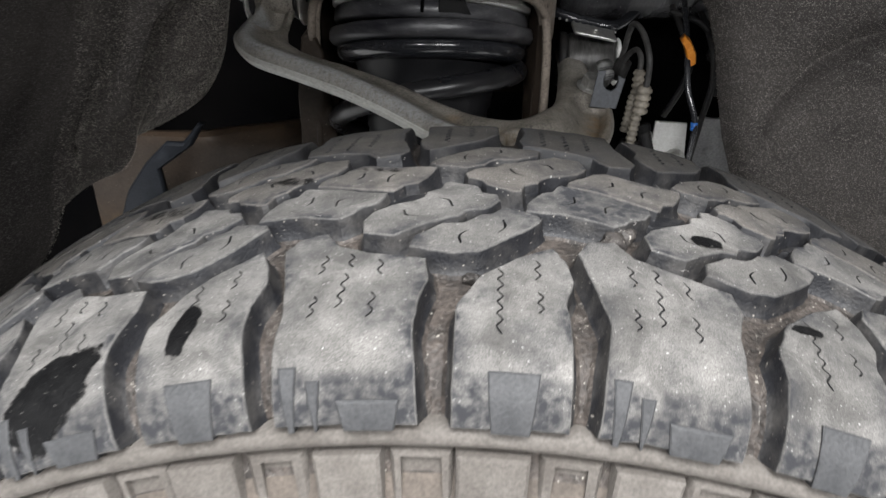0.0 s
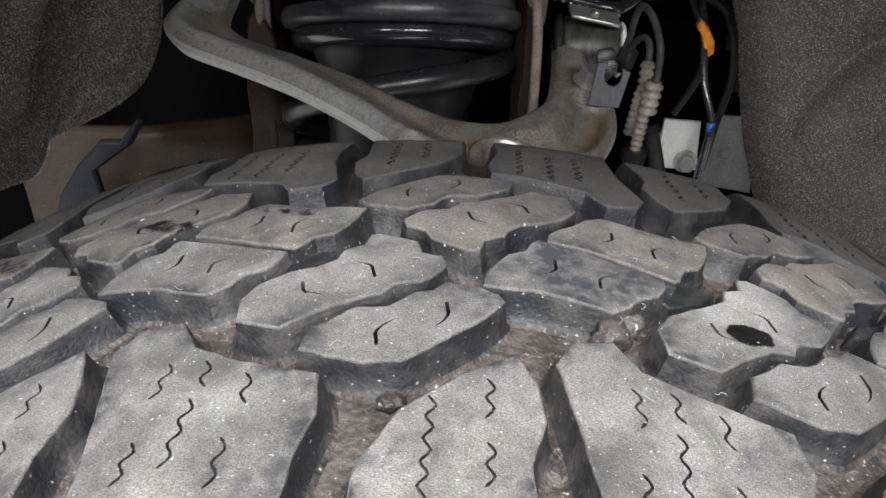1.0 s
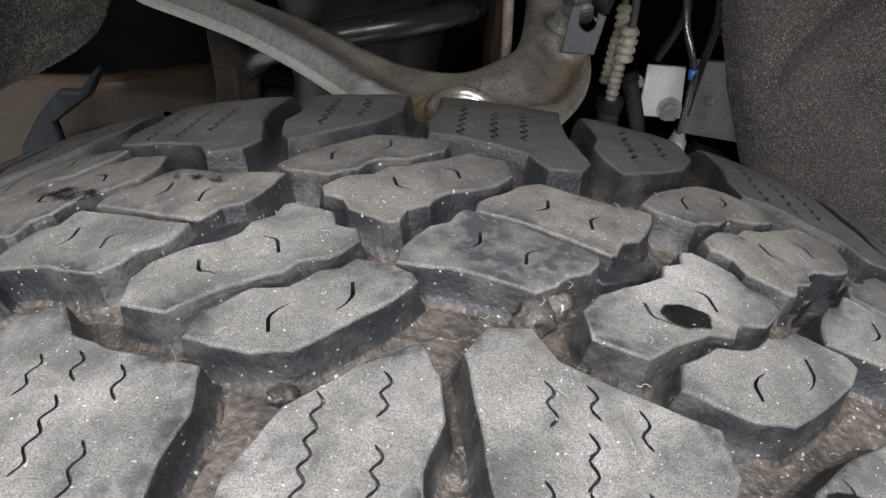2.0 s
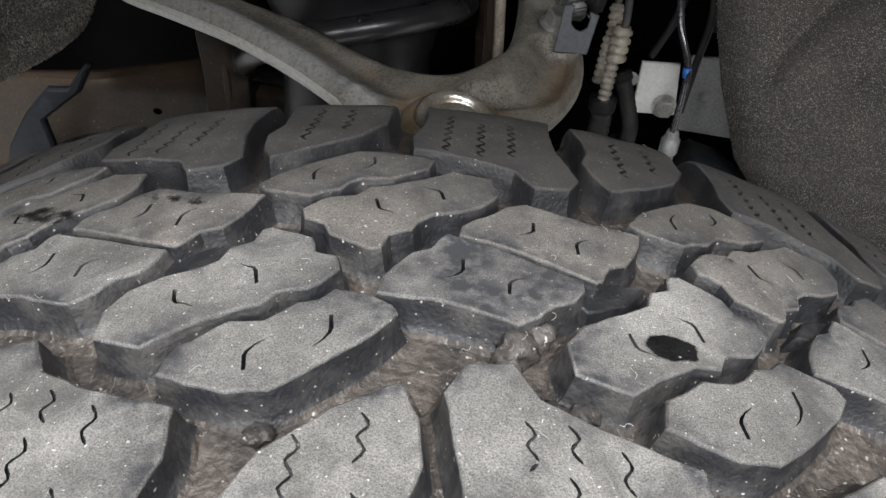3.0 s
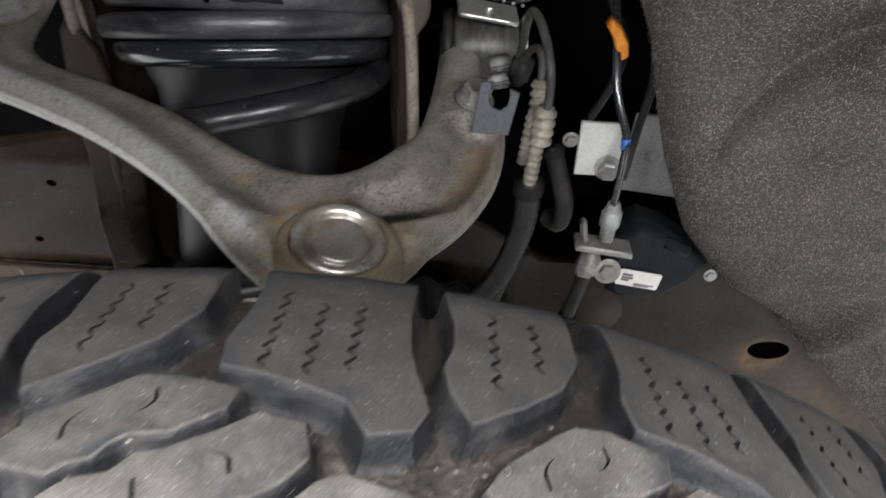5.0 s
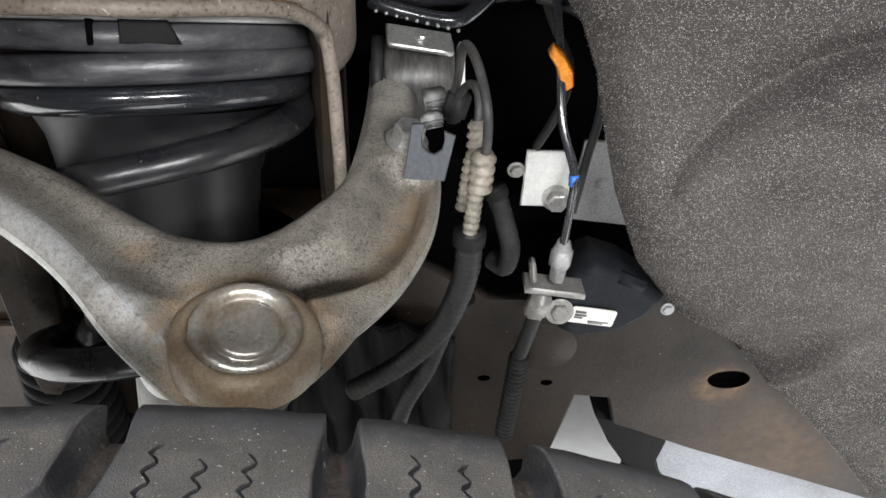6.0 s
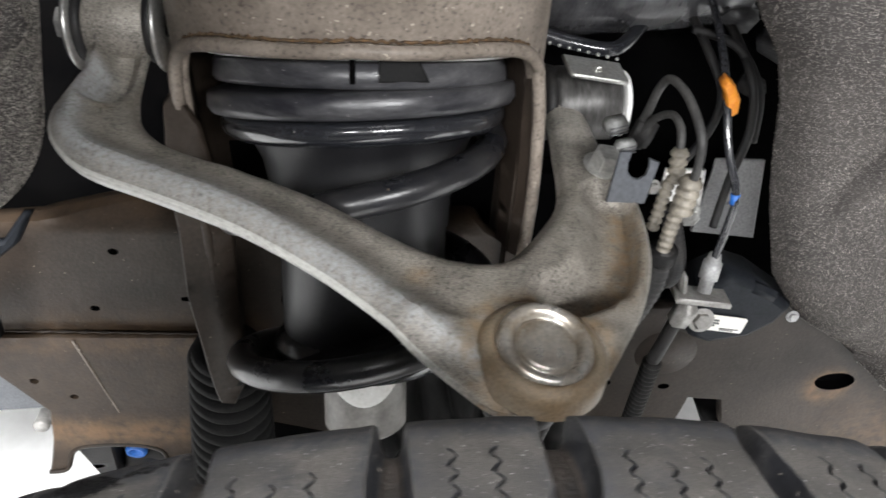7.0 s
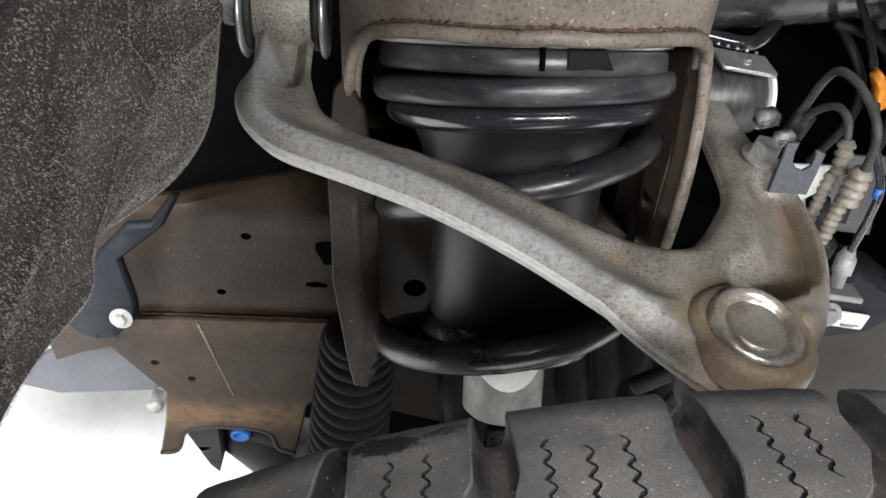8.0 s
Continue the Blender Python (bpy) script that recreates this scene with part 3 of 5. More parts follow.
tagged(grid_sheet("wheel_arch_roof", arch_roof, 42, 24, FELT, 0.004, "", ""), "unseen felt roof of the wheel arch, its low lip shading the tread", "wheel arch", kind="structure")
# sheet for the dark behind the suspension, its shade put into the colour
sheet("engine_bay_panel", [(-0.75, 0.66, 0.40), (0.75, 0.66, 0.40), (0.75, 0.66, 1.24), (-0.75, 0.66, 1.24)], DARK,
      "near-black panel standing for the dark of the engine bay", "body panel", 0.02)
# added sheet that hides the floor and stands for darkness there
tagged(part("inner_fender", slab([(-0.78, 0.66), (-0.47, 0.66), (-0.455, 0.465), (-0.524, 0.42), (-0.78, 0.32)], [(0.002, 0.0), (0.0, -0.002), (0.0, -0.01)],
            lambda x, z, h: Vector((x, 0.515 - h, z)), (), 0.03, None, (0, 0)), DARK), "near-black sheet added to fill the dark behind the liner", "body panel")
# added sheet that keeps the floor out of sight; black in place of shade
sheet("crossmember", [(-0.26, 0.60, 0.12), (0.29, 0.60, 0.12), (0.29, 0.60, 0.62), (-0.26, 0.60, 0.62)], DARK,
      "near-black sheet added to close the dark behind the strut", "crossmember", 0.03)
# underside closed with the same near-black, standing for shade
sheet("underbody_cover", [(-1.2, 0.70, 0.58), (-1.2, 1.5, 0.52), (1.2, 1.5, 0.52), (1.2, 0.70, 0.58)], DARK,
      "near-black underside of the engine bay, shade in its colour", "body panel", 0.02)

# ---- tyre ----
R, PITCHES = 0.4755, 24
PITCH = 2 * math.pi * R / PITCHES
MID = -0.003
# the wheel leans in at its top by a little over two degrees
WHEEL = Matrix.Translation((0.0176, -0.0199, 0.3586)) @ Matrix.Rotation(math.asin(-0.0418), 4, "X")
# edge of the tread, start and radius of the rounded shoulder: outer, inner
SECTION = (0.126, 0.098, 0.031), (0.137, 0.121, 0.020)
EDGE = SECTION[0][0]
DEEP = 0.0115


def profile(v, h):
    """Radius and y over the tyre's section: v runs from mid-tread over the shoulder and down the sidewall."""
    w = abs(v - MID)
    sign = 1 if v > MID else -1
    edge, shoulder, bend = SECTION[sign > 0]
    over = max(0.0, w - edge)
    w = min(w, edge)
    drop = 0.81 * w * w
    slope = 1.62 * w
    if w > shoulder:
        t = w - shoulder
        drop += bend - math.sqrt(bend ** 2 - t * t)
        slope += t / math.sqrt(bend ** 2 - t * t)
    if over:
        y, r = w + 0.25 * over, R - drop - 0.968 * over
        n = Vector((0.968, 0.25))
    else:
        y, r = w, R - drop
        n = Vector((slope, 1.0)).normalized()
    return MID + sign * (y + n.x * h), r + n.y * h


def on_tyre(u, v, h=0.0):
    y, r = profile(v, h)
    a = u / R
    return Vector((math.sin(a) * r, y, math.cos(a) * r))


def stroke(points, wide=0.0009, thin=None, per=1, beat=False):
    """A slit along a line, which may run out thin at its end."""
    p = [Vector((x, y, 0)) for x, y in points]
    p = [q.xy for q in smooth_path(p, per)]
    left, right = [], []
    n = len(p) - 1
    for i, q in enumerate(p):
        d = (p[min(i + 1, n)] - p[max(i - 1, 0)]).normalized()
        w = wide + ((thin or wide) - wide) * min(1.0, max(0.0, (i / n - 0.35) / 0.4))
        w *= 1.0 if thin else 0.72 + 0.45 * abs(math.sin(i * 1.3 + 700 * p[0].x))
        if beat:
            w *= 1.25 if (i // per) % 2 else 0.7
        nrm = Vector((-d.y, d.x)) * w * ((0.42 if thin and i == 0 else 0.2) if i in (0, n) else 0.5)
        left.append(tuple(q + nrm))
        right.append(tuple(q - nrm))
    return left + right[::-1]


def zigzag(u, v0, v1, swing=0.0011, step=0.0034, lean=0.0, wide=0.0008, beat=False):
    n = max(3, round(abs(v1 - v0) / step))
    return stroke([(u + lean * k / n + swing * (1 if k % 2 else -1), v0 + (v1 - v0) * k / n) for k in range(n + 1)], wide, None, 3, beat)


def mm(*pairs):
    return [(x / 1000, y / 1000) for x, y in pairs]


def hook(a, b, c):
    """A wide short slit with a thin tail at an angle."""
    a, b, c = (Vector(q) / 1000 for q in (a, b, c))
    return stroke([a, a.lerp(b, 0.85), b.lerp(c, 0.12), b.lerp(c, 0.55) + (c - b).orthogonal() * 0.06, c], 0.0012, 0.0005, 1)


# one pitch of the outer half; the inner half is the same, turned round by half a turn
OUTLINES = {
    "centre_long": mm((-49, -57.5), (-47.5, -49), (-41, -44), (-36, -39.5), (-26.5, -38), (-23, -34.5), (-20, -30.5), (-14, -28.5), (-11, -24.5), (-1, -26), (5.5, -28.5), (8, -32.5), (3, -40), (-5, -48.5), (-13, -56), (-20, -61.5), (-31, -62.5), (-41, -60.5)),
    "centre_step": mm((-70.5, -46), (-72, -35), (-68, -27.5), (-60, -21), (-52, -17.5), (-47.5, -13), (-46, -7.5), (-40, -4), (-38, 3), (-35, 4.5), (-22, -1.5), (-19, -8), (-12.5, -10), (-10.5, -15.5), (-15, -22), (-18, -24.5), (-26, -27), (-29.5, -33), (-36.5, -35), (-47.5, -42), (-56, -49.5)),
    "centre_wedge": mm((0.5, -25), (1.5, -18), (4, -12), (8, -5), (14, -2.5), (16.5, 4), (18.5, 6), (41, -2), (59.5, -8), (59, -13), (56, -18), (50, -21.5), (46, -27), (40, -32), (20, -26)),
    "shoulder_wide": mm((22, -57), (26, -48), (39, -45), (46, -56), (61, -62), (84, -67), (86, -80), (82.5, -95), (82, -110), (84, -124), (85, -135), (28.5, -135), (29, -118), (30.5, -100), (28, -82)),
    "shoulder_narrow": mm((-27.5, -95), (-19, -78), (-5, -65), (11, -54.5), (16.5, -66), (19, -78), (15.5, -91), (16, -102), (18, -121), (18.5, -135), (-27, -135), (-27, -120)),
}


def turned(p, kind=""):
    """The same place on the inner half of the tread."""
    return (-0.043 if kind == "centre_wedge" else -0.039) - p[0], -0.001 - p[1]


def sipes_of(kind, rnd, inner=False):
    s = []
    if inner and kind.startswith("shoulder"):
        rows = ((72, -67, -109), (59, -66, -104), (47, -69, -107)) if kind == "shoulder_wide" else ((2, -71, -112), (-12, -83, -112))
        for u, a, b in rows:
            s.append(zigzag(u / 1000 + rnd.uniform(-0.0006, 0.0006), a / 1000, b / 1000, 0.0013, 0.0036, rnd.uniform(-0.001, 0.001), 0.0013, True))
    elif kind == "centre_long":
        s = [hook((-27.4, -55.8), (-28.6, -50.6), (-24.4, -45.5)), hook((-9.8, -35.3), (-8.6, -41.2), (-12, -47))]
    elif kind == "centre_step":
        s = [hook((-54.6, -27.2), (-53, -32.6), (-47, -34.6)), hook((-32.6, -24.2), (-34.6, -17.8), (-39.4, -15.8))]
    elif kind == "centre_wedge":
        s = [hook((23.3, -6), (23.6, -12), (19.2, -15.6)), hook((36.9, -19.8), (37, -14.4), (41.4, -11.6))]
    elif kind == "shoulder_wide":
        for u, spans in ((42, ((-63, -76), (-89.5, -102))), (52.3, ((-62.5, -72), (-76, -97.5))), (64.8, ((-67, -78), (-88.5, -102.5)))):
            for v0, v1 in spans:
                s.append(zigzag(u / 1000, v0 / 1000, v1 / 1000, lean=rnd.uniform(-0.001, 0.0015)))
    else:
        s = [zigzag(-0.0105, -0.073, -0.1095), zigzag(0.0042, -0.066, -0.079), zigzag(0.005, -0.086, -0.0985)]
    return s


tyre = thing("tyre", "worn dusty black all-terrain truck tyre with chunky tread blocks", "tyre")
tyre.matrix_basis = WHEEL
section = []
for k in range(61):
    v = MID + (k / 60 * 2 - 1) * 0.245
    y, r = profile(v, -DEEP)
    bulge = max(0.0, abs(v - MID) - 0.15)
    section.append((r, y + (1 if v > MID else -1) * (0.35 * bulge - 4.5 * bulge * bulge)))
bead = [(section[-1][0] - 0.02, section[-1][1] - 0.02), (0.245, 0.105), (0.24, 0.08), (0.24, -0.08), (0.245, -0.112), (section[0][0] - 0.02, section[0][1] + 0.02)]
SPIN = Matrix.Rotation(radians(-90), 4, "X")
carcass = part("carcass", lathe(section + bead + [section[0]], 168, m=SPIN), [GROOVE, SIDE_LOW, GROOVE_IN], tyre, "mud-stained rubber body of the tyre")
# sidewall hollows, then inner grooves, whose colour carries their shade
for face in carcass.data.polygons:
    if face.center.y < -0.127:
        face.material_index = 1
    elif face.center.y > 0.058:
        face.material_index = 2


def tread_block(kind, inner, seed, scuff=0.0):
    rnd = random.Random(seed)
    raw = OUTLINES[kind]
    shoulder = kind.startswith("shoulder")
    holes = sipes_of(kind, rnd, inner)
    if inner:
        raw = [turned(p, kind) for p in raw]
        holes = [[turned(p, kind) for p in h] for h in holes]
    raw = [(x + rnd.uniform(-0.0006, 0.0006), y + rnd.uniform(-0.0006, 0.0006)) for x, y in anticlockwise(raw)]
    out = divide(raw, 0.0045, 0.00028, rnd)
    off = rnd.uniform(0, 50)
    rim = divide(raw, 0.0018)

    def place(u, v, h):
        worn = 0.0007 * noise.noise(Vector((u * 70 + off, v * 70, off))) if h > -0.002 else 0.0
        return on_tyre(u, v, h + worn)
    layers = [(0.0008, 0.0), (0.0003, -0.0003), (0.0, -0.001), (-0.0004, -0.0035), (-0.0011, -0.0082), (-0.0026, -0.0106), (-0.0056, -0.0124)]
    def worn_off(u, v):
        w = abs(v - MID) + 0.003 * noise.noise(Vector((u * 160, v * 160, off))) + 0.002 * noise.noise(Vector((u * 60, v * 60, off)))
        side = max(0.0, min(1.0, (w - EDGE + 0.0075) / 0.0016)) * 1.0 if shoulder else 0.0
        rub = scuff * (0.85 + 0.9 * noise.noise(Vector((u * 60, v * 60, off + 3))) + 0.5 * noise.noise(Vector((u * 220, v * 220, off))))
        near_rim = min((Vector(q) - Vector((u, v))).length for q in rim)
        bare = 1.35 * math.exp(-near_rim / 0.006) * max(0.0, min(1.0, 0.35 + 1.6 * noise.noise(Vector((u * 48, v * 48, off + 6))) + 0.5 * noise.noise(Vector((u * 190, v * 190, off)))))
        return max(side, rub, bare, 1.1 * max(0.0, noise.noise(Vector((u * 45, v * 45, off + 9))) + 0.4 * noise.noise(Vector((u * 150, v * 150, off))) - 0.12))
    return slab(out, layers, place, holes, 0.0035, (-0.0017 if inner else -0.0013) if shoulder else -0.0045, (0, 1, 2), rnd, bottom=False, tints=[0.0, 0.25, 0.9, 1.0, 1.0, 1.0], tint_at=worn_off, edge_from=2)


def block_mesh(bm, top=None, flank=None, foot=None):
    me = bpy.data.meshes.new("tread_block")
    bm.normal_update()
    bm.to_mesh(me)
    bm.free()
    for m in (top or TREAD, flank or WALLRUB_DUSTY, foot or GROOVE):
        me.materials.append(m)
    me.shade_smooth()
    me.set_sharp_from_angle(angle=radians(38))
    return me


blocks = {}
for kind in OUTLINES:
    for inner in (False, True):
        for variant in range(4):
            # inner shoulder blocks take the darkest top, flank and foot
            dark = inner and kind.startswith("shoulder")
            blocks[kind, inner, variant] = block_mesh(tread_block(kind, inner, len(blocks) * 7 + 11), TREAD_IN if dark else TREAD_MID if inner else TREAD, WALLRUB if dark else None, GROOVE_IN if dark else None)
scuffed = block_mesh(tread_block("centre_wedge", False, 77, 1.0))
for i in range(-11, 13):
    for (kind, inner, variant), me in blocks.items():
        if variant == i % 4:
            ob = new("tread_block", scuffed if (kind, inner, i) == ("centre_wedge", False, 0) else me)
            ob.parent = tyre
            ob.matrix_basis = Matrix.Rotation(i * 2 * math.pi / PITCHES, 4, "Y")

# low bars that tie neighbouring blocks together
for inner in (False, True):
    raw = mm((54, -9), (59, -5), (70, 1), (81, 2), (74, -9), (61, -16))
    if inner:
        raw = [turned(p) for p in raw]
    bm = slab(divide(anticlockwise(raw), 0.003, 0.0003, random.Random(4)), [(0.0012, -0.0055), (0.0004, -0.006), (0.0, -0.0075), (-0.0012, -0.0125)],
              lambda u, v, h: on_tyre(u, v, h + 0.0006 * noise.noise(Vector((u * 200, v * 200, 1)))), (), 0.003, None, (0, 0), bottom=False)
    me = bpy.data.meshes.new("tie_bar")
    bm.normal_update()
    bm.to_mesh(me)
    bm.free()
    me.materials.append(WALLRUB)
    me.shade_smooth()
    me.set_sharp_from_angle(angle=radians(40))
    for i in range(-11, 13):
        ob = new("tie_bar", me)
        ob.parent = tyre
        ob.matrix_basis = Matrix.Rotation(i * 2 * math.pi / PITCHES, 4, "Y")

# moulded ribs on the sides of the outer lugs
ribs = []
for u0, u1, v0, v1 in ((-0.0145, 0.0055, -0.1205, -0.1365), (0.0315, 0.039, -0.1195, -0.1365), (0.042, 0.048, -0.123, -0.1365), (0.0535, 0.078, -0.127, -0.1365)):
    bm = slab(divide([(u0, v0), (u0 + 0.0025, v1), (u1 - 0.0025, v1), (u1, v0)], 0.004), [(0.0008, 0.0012), (0.0002, 0.0007), (0.0, -0.004)], on_tyre, (), 0.004, None, (0, 1), bottom=False, edge_from=1)
    me = bpy.data.meshes.new("lug_rib")
    bm.normal_update()
    bm.to_mesh(me)
    bm.free()
    me.materials.append(LUGSIDE)
    me.materials.append(WALLRUB)
    me.shade_smooth()
    me.set_sharp_from_angle(angle=radians(40))
    ribs.append(me)
for i in range(-11, 13):
    for me in ribs:
        ob = new("lug_rib", me)
        ob.parent = tyre
        ob.matrix_basis = Matrix.Rotation(i * 2 * math.pi / PITCHES, 4, "Y")

# ridge and pads of the outer sidewall
ring = bmesh.new()
rows = []
for k in range(252):
    u = 2 * math.pi * R * k / 252
    rows.append([ring.verts.new(on_tyre(u, MID - w, h)) for w, h in ((0.1325, -0.0125), (0.1335, -0.0058), (0.1352, -0.0034), (0.1378, -0.0026), (0.1402, -0.0032), (0.1425, -0.0058), (0.1440, -0.0125))])
for k in range(252):
    a, b = rows[k], rows[(k + 1) % 252]
    for j in range(6):
        ring.faces.new((a[j], b[j], b[j + 1], a[j + 1]))
part("sidewall_ridge", ring, SIDE, tyre, "dusty ridge running round the sidewall")


def sidewall_pad(u0, u1, v0, v1, h, rim=0.0):
    out = divide(anticlockwise([(u0 + 0.003, v0), (u1 - 0.003, v0), (u1, v0 + 0.003), (u1, v1), (u0, v1), (u0, v0 + 0.003)]), 0.006)
    hole = [[(u0 + rim, v0 + rim), (u1 - rim, v0 + rim), (u1 - rim * 1.4, v1 - rim * 0.8), (u0 + rim * 1.4, v1 - rim * 0.8)]] if rim else []
    return slab(out, [(0.0015, h), (0.0, h - 0.0012), (-0.001, -0.0125)], on_tyre, hole, 0.008, h - 0.003, (0, 0), bottom=False)


pads = []
for u0, u1, h, rim in ((-0.025, 0.005, -0.003, 0), (0.01, 0.035, -0.0075, 0.004), (0.04, 0.068, -0.003, 0), (0.072, 0.0975, -0.007, 0.003)):
    me = bpy.data.meshes.new("sidewall_pad")
    bm = sidewall_pad(u0, u1, MID - 0.195, MID - 0.1452, h, rim)
    bm.normal_update()
    bm.to_mesh(me)
    bm.free()
    me.materials.append(SIDE)
    me.shade_smooth()
    me.set_sharp_from_angle(angle=radians(40))
    pads.append(me)
for i in range(-11, 13):
    for me in pads:
        ob = new("sidewall_pad", me)
        ob.parent = tyre
        ob.matrix_basis = Matrix.Rotation(i * 2 * math.pi / PITCHES, 4, "Y")


def tar_spot(u, v, ru, rv, turn, seed, cover=1.0):
    """A thin film of tar pressed on a block; it thins out towards its rim."""
    bm = bmesh.new()
    lay = bm.verts.layers.float.new("cover")
    n = 48
    c, s = math.cos(turn), math.sin(turn)
    centre = bm.verts.new(on_tyre(u, v, 0.0011))
    centre[lay] = cover
    wob = [1 + 0.2 * noise.noise(Vector((2 * math.cos(2 * math.pi * k / n), 2 * math.sin(2 * math.pi * k / n), seed))) for k in range(n)]
    prev = None
    for f, share in ((0.3, 1.0), (0.6, 0.92), (0.8, 0.66), (1.0, 0.42), (1.25, 0.0)):
        cur = []
        for k in range(n):
            a = 2 * math.pi * k / n
            x, y = ru * f * wob[k] * math.cos(a), rv * f * wob[k] * math.sin(a)
            w = bm.verts.new(on_tyre(u + c * x - s * y, v + s * x + c * y, 0.0011 - 0.0004 * f))
            w[lay] = cover * share
            cur.append(w)
        for k in range(n):
            bm.faces.new((prev[k], cur[k], cur[(k + 1) % n], prev[(k + 1) % n]) if prev else (centre, cur[k], cur[(k + 1) % n]))
        prev = cur
    return part("tar_spot", bm, TAR, tyre, "black film on the tread, for tar and for a torn notch")


# the spot at u 0.1125 stands for a dark torn notch, the others are tar
for spot in ((-0.191, -0.1145, 0.023, 0.012, 0.5, 3), (-0.1345, -0.100, 0.005, 0.0135, -0.1, 5), (-0.190, 0.0145, 0.030, 0.008, -0.35, 7, 0.42),
             (0.1125, -0.0805, 0.008, 0.0028, 0.1, 12, 0.8), (0.0812, -0.0305, 0.0075, 0.0046, 0.1, 9),
             (-0.118, 0.018, 0.022, 0.007, -0.35, 21, 0.43), (-0.072, 0.021, 0.020, 0.004, -0.3, 22, 0.41), (0.1095, 0.0205, 0.007, 0.0028, 0.2, 23, 0.41),
             (-0.166, 0.118, 0.018, 0.0065, -0.12, 24, 0.56), (-0.146, 0.1195, 0.012, 0.003, 0.1, 25, 0.46)):
    tar_spot(*spot)

# ---- frame rail, behind the suspension ----
built = {ob.name for ob in bpy.data.objects}


def rail_place(x, z, h):
    back = 5.0 * max(0.0, z - 0.625) ** 2 + 3.6 * max(0.0, z - 0.643) * min(1.0, max(0.0, z - 0.643) / 0.004)
    return Vector((x, 0.476 - 0.022 * max(-0.3, min(0.4, x)) - h + back, z))


frame_rail = thing("frame_rail", "brown wax-coated steel chassis rail with drilled holes", "chassis rail", (0, 0, 0))
rail_outline = [(-0.478, 0.643), (-0.33, 0.646), (-0.2, 0.656), (0.02, 0.655), (0.10, 0.60), (0.17, 0.555), (0.24, 0.556), (0.32, 0.585), (0.43, 0.545), (0.75, 0.40), (0.75, 0.205), (0.651, 0.239),
                (0.512, 0.298), (0.453, 0.322), (0.385, 0.35), (0.33, 0.376), (0.305, 0.386), (0.295, 0.425), (0.262, 0.428), (0.245, 0.33), (0.18, 0.32), (0.0, 0.34), (-0.2, 0.40),
                (-0.245, 0.414), (-0.372, 0.414), (-0.42, 0.472), (-0.45, 0.464), (-0.478, 0.452)]
rail_holes = [circle(-0.274, 0.614, 0.0046, 16, 0.0036), circle(-0.304, 0.548, 0.0042, 16, 0.0034), circle(0.405, 0.455, 0.0205, 28, 0.0125),
              circle(-0.346, 0.438, 0.0042, 16, 0.0034), circle(-0.378, 0.46, 0.0044, 16, 0.0036), circle(0.172, 0.452, 0.006, 14, 0.004),
              circle(0.232, 0.447, 0.006, 14, 0.004), circle(-0.1275, 0.5596, 0.0105, 20), [(-0.226, 0.562), (-0.216, 0.564), (-0.207, 0.561), (-0.207, 0.557), (-0.218, 0.557), (-0.226, 0.558)]]
# hole walls and floors are near-black, the shade inside put into the colour
rail_web = part("rail_web", slab(divide(rail_outline, 0.012), [(0.002, 0.002), (0.0, 0.0), (0.0, -0.01)], rail_place, rail_holes, 0.008, -0.03, (0, 1), edge_from=3), [FRAME_STAINED, DARK], frame_rail)
stain(rail_web, lambda p: max(0.9 * math.exp(-((Vector((p.x - 0.400, p.z - 0.448)).length - 0.016) / 0.009) ** 2), 0.25 * math.exp(-((p.z - 0.52) / 0.025) ** 2) if p.x < -0.15 else 0,
                              0.45 * math.exp(-(Vector((p.x - 0.5, p.z - 0.36)).length / 0.09) ** 2), 0.3 * math.exp(-((p.z - 0.655) / 0.012) ** 2)))
ragged = [(-0.203 + 0.010 * math.cos(a) * (1 + 0.3 * math.sin(3 * a)), 0.598 + 0.016 * math.sin(a) * (1 + 0.25 * math.cos(2 * a))) for a in (k * math.pi / 12 for k in range(24))]
# no opening: a black patch on the web stands for the torn hole
part("torn_hole", slab(ragged, [(0.0, 0.004), (-0.001, 0.0)], rail_place, (), 0.005, None, (0, 0)), DARK, frame_rail, "ragged near-black patch standing for a hole in the rail")


def bracket_place(x, z, h):
    curl = max(0.0, 0.38 - z)
    return Vector((x, 0.470 - 0.022 * x - h - 6.0 * curl * curl, z))


bracket_outline = [(-0.415, 0.475), (-0.395, 0.52), (-0.19, 0.522), (-0.20, 0.44), (-0.235, 0.40), (-0.243, 0.365), (-0.25, 0.337), (-0.268, 0.341),
                   (-0.276, 0.357), (-0.30, 0.364), (-0.34, 0.364), (-0.365, 0.357), (-0.374, 0.337), (-0.392, 0.334), (-0.383, 0.375), (-0.376, 0.415)]
cross_bracket = part("cross_bracket", slab(divide(bracket_outline, 0.008), [(0.002, 0.005), (0.0, 0.003), (0.0, -0.002)], bracket_place,
                     [circle(-0.346, 0.438, 0.0042, 16, 0.0034), circle(-0.378, 0.46, 0.0044, 16, 0.0036)], 0.01, None, (0, 0)), FRAME_STAINED, frame_rail,
                     "rust-brown pressed bracket welded under the rail")
stain(cross_bracket, lambda p: max(0.4 * math.exp(-((p.z - 0.51) / 0.016) ** 2), 0.9 * math.exp(-((p.z - 0.385) / 0.02) ** 2), 0.1))
part("bracket_lip", tube([bracket_place(x, z, 0.004) for x, z in ((-0.392, 0.334), (-0.374, 0.337), (-0.365, 0.357), (-0.34, 0.364), (-0.30, 0.364), (-0.276, 0.357), (-0.268, 0.341), (-0.25, 0.337))],
                         0.0026, 8, 4), FRAME, frame_rail, "rolled lower edge")
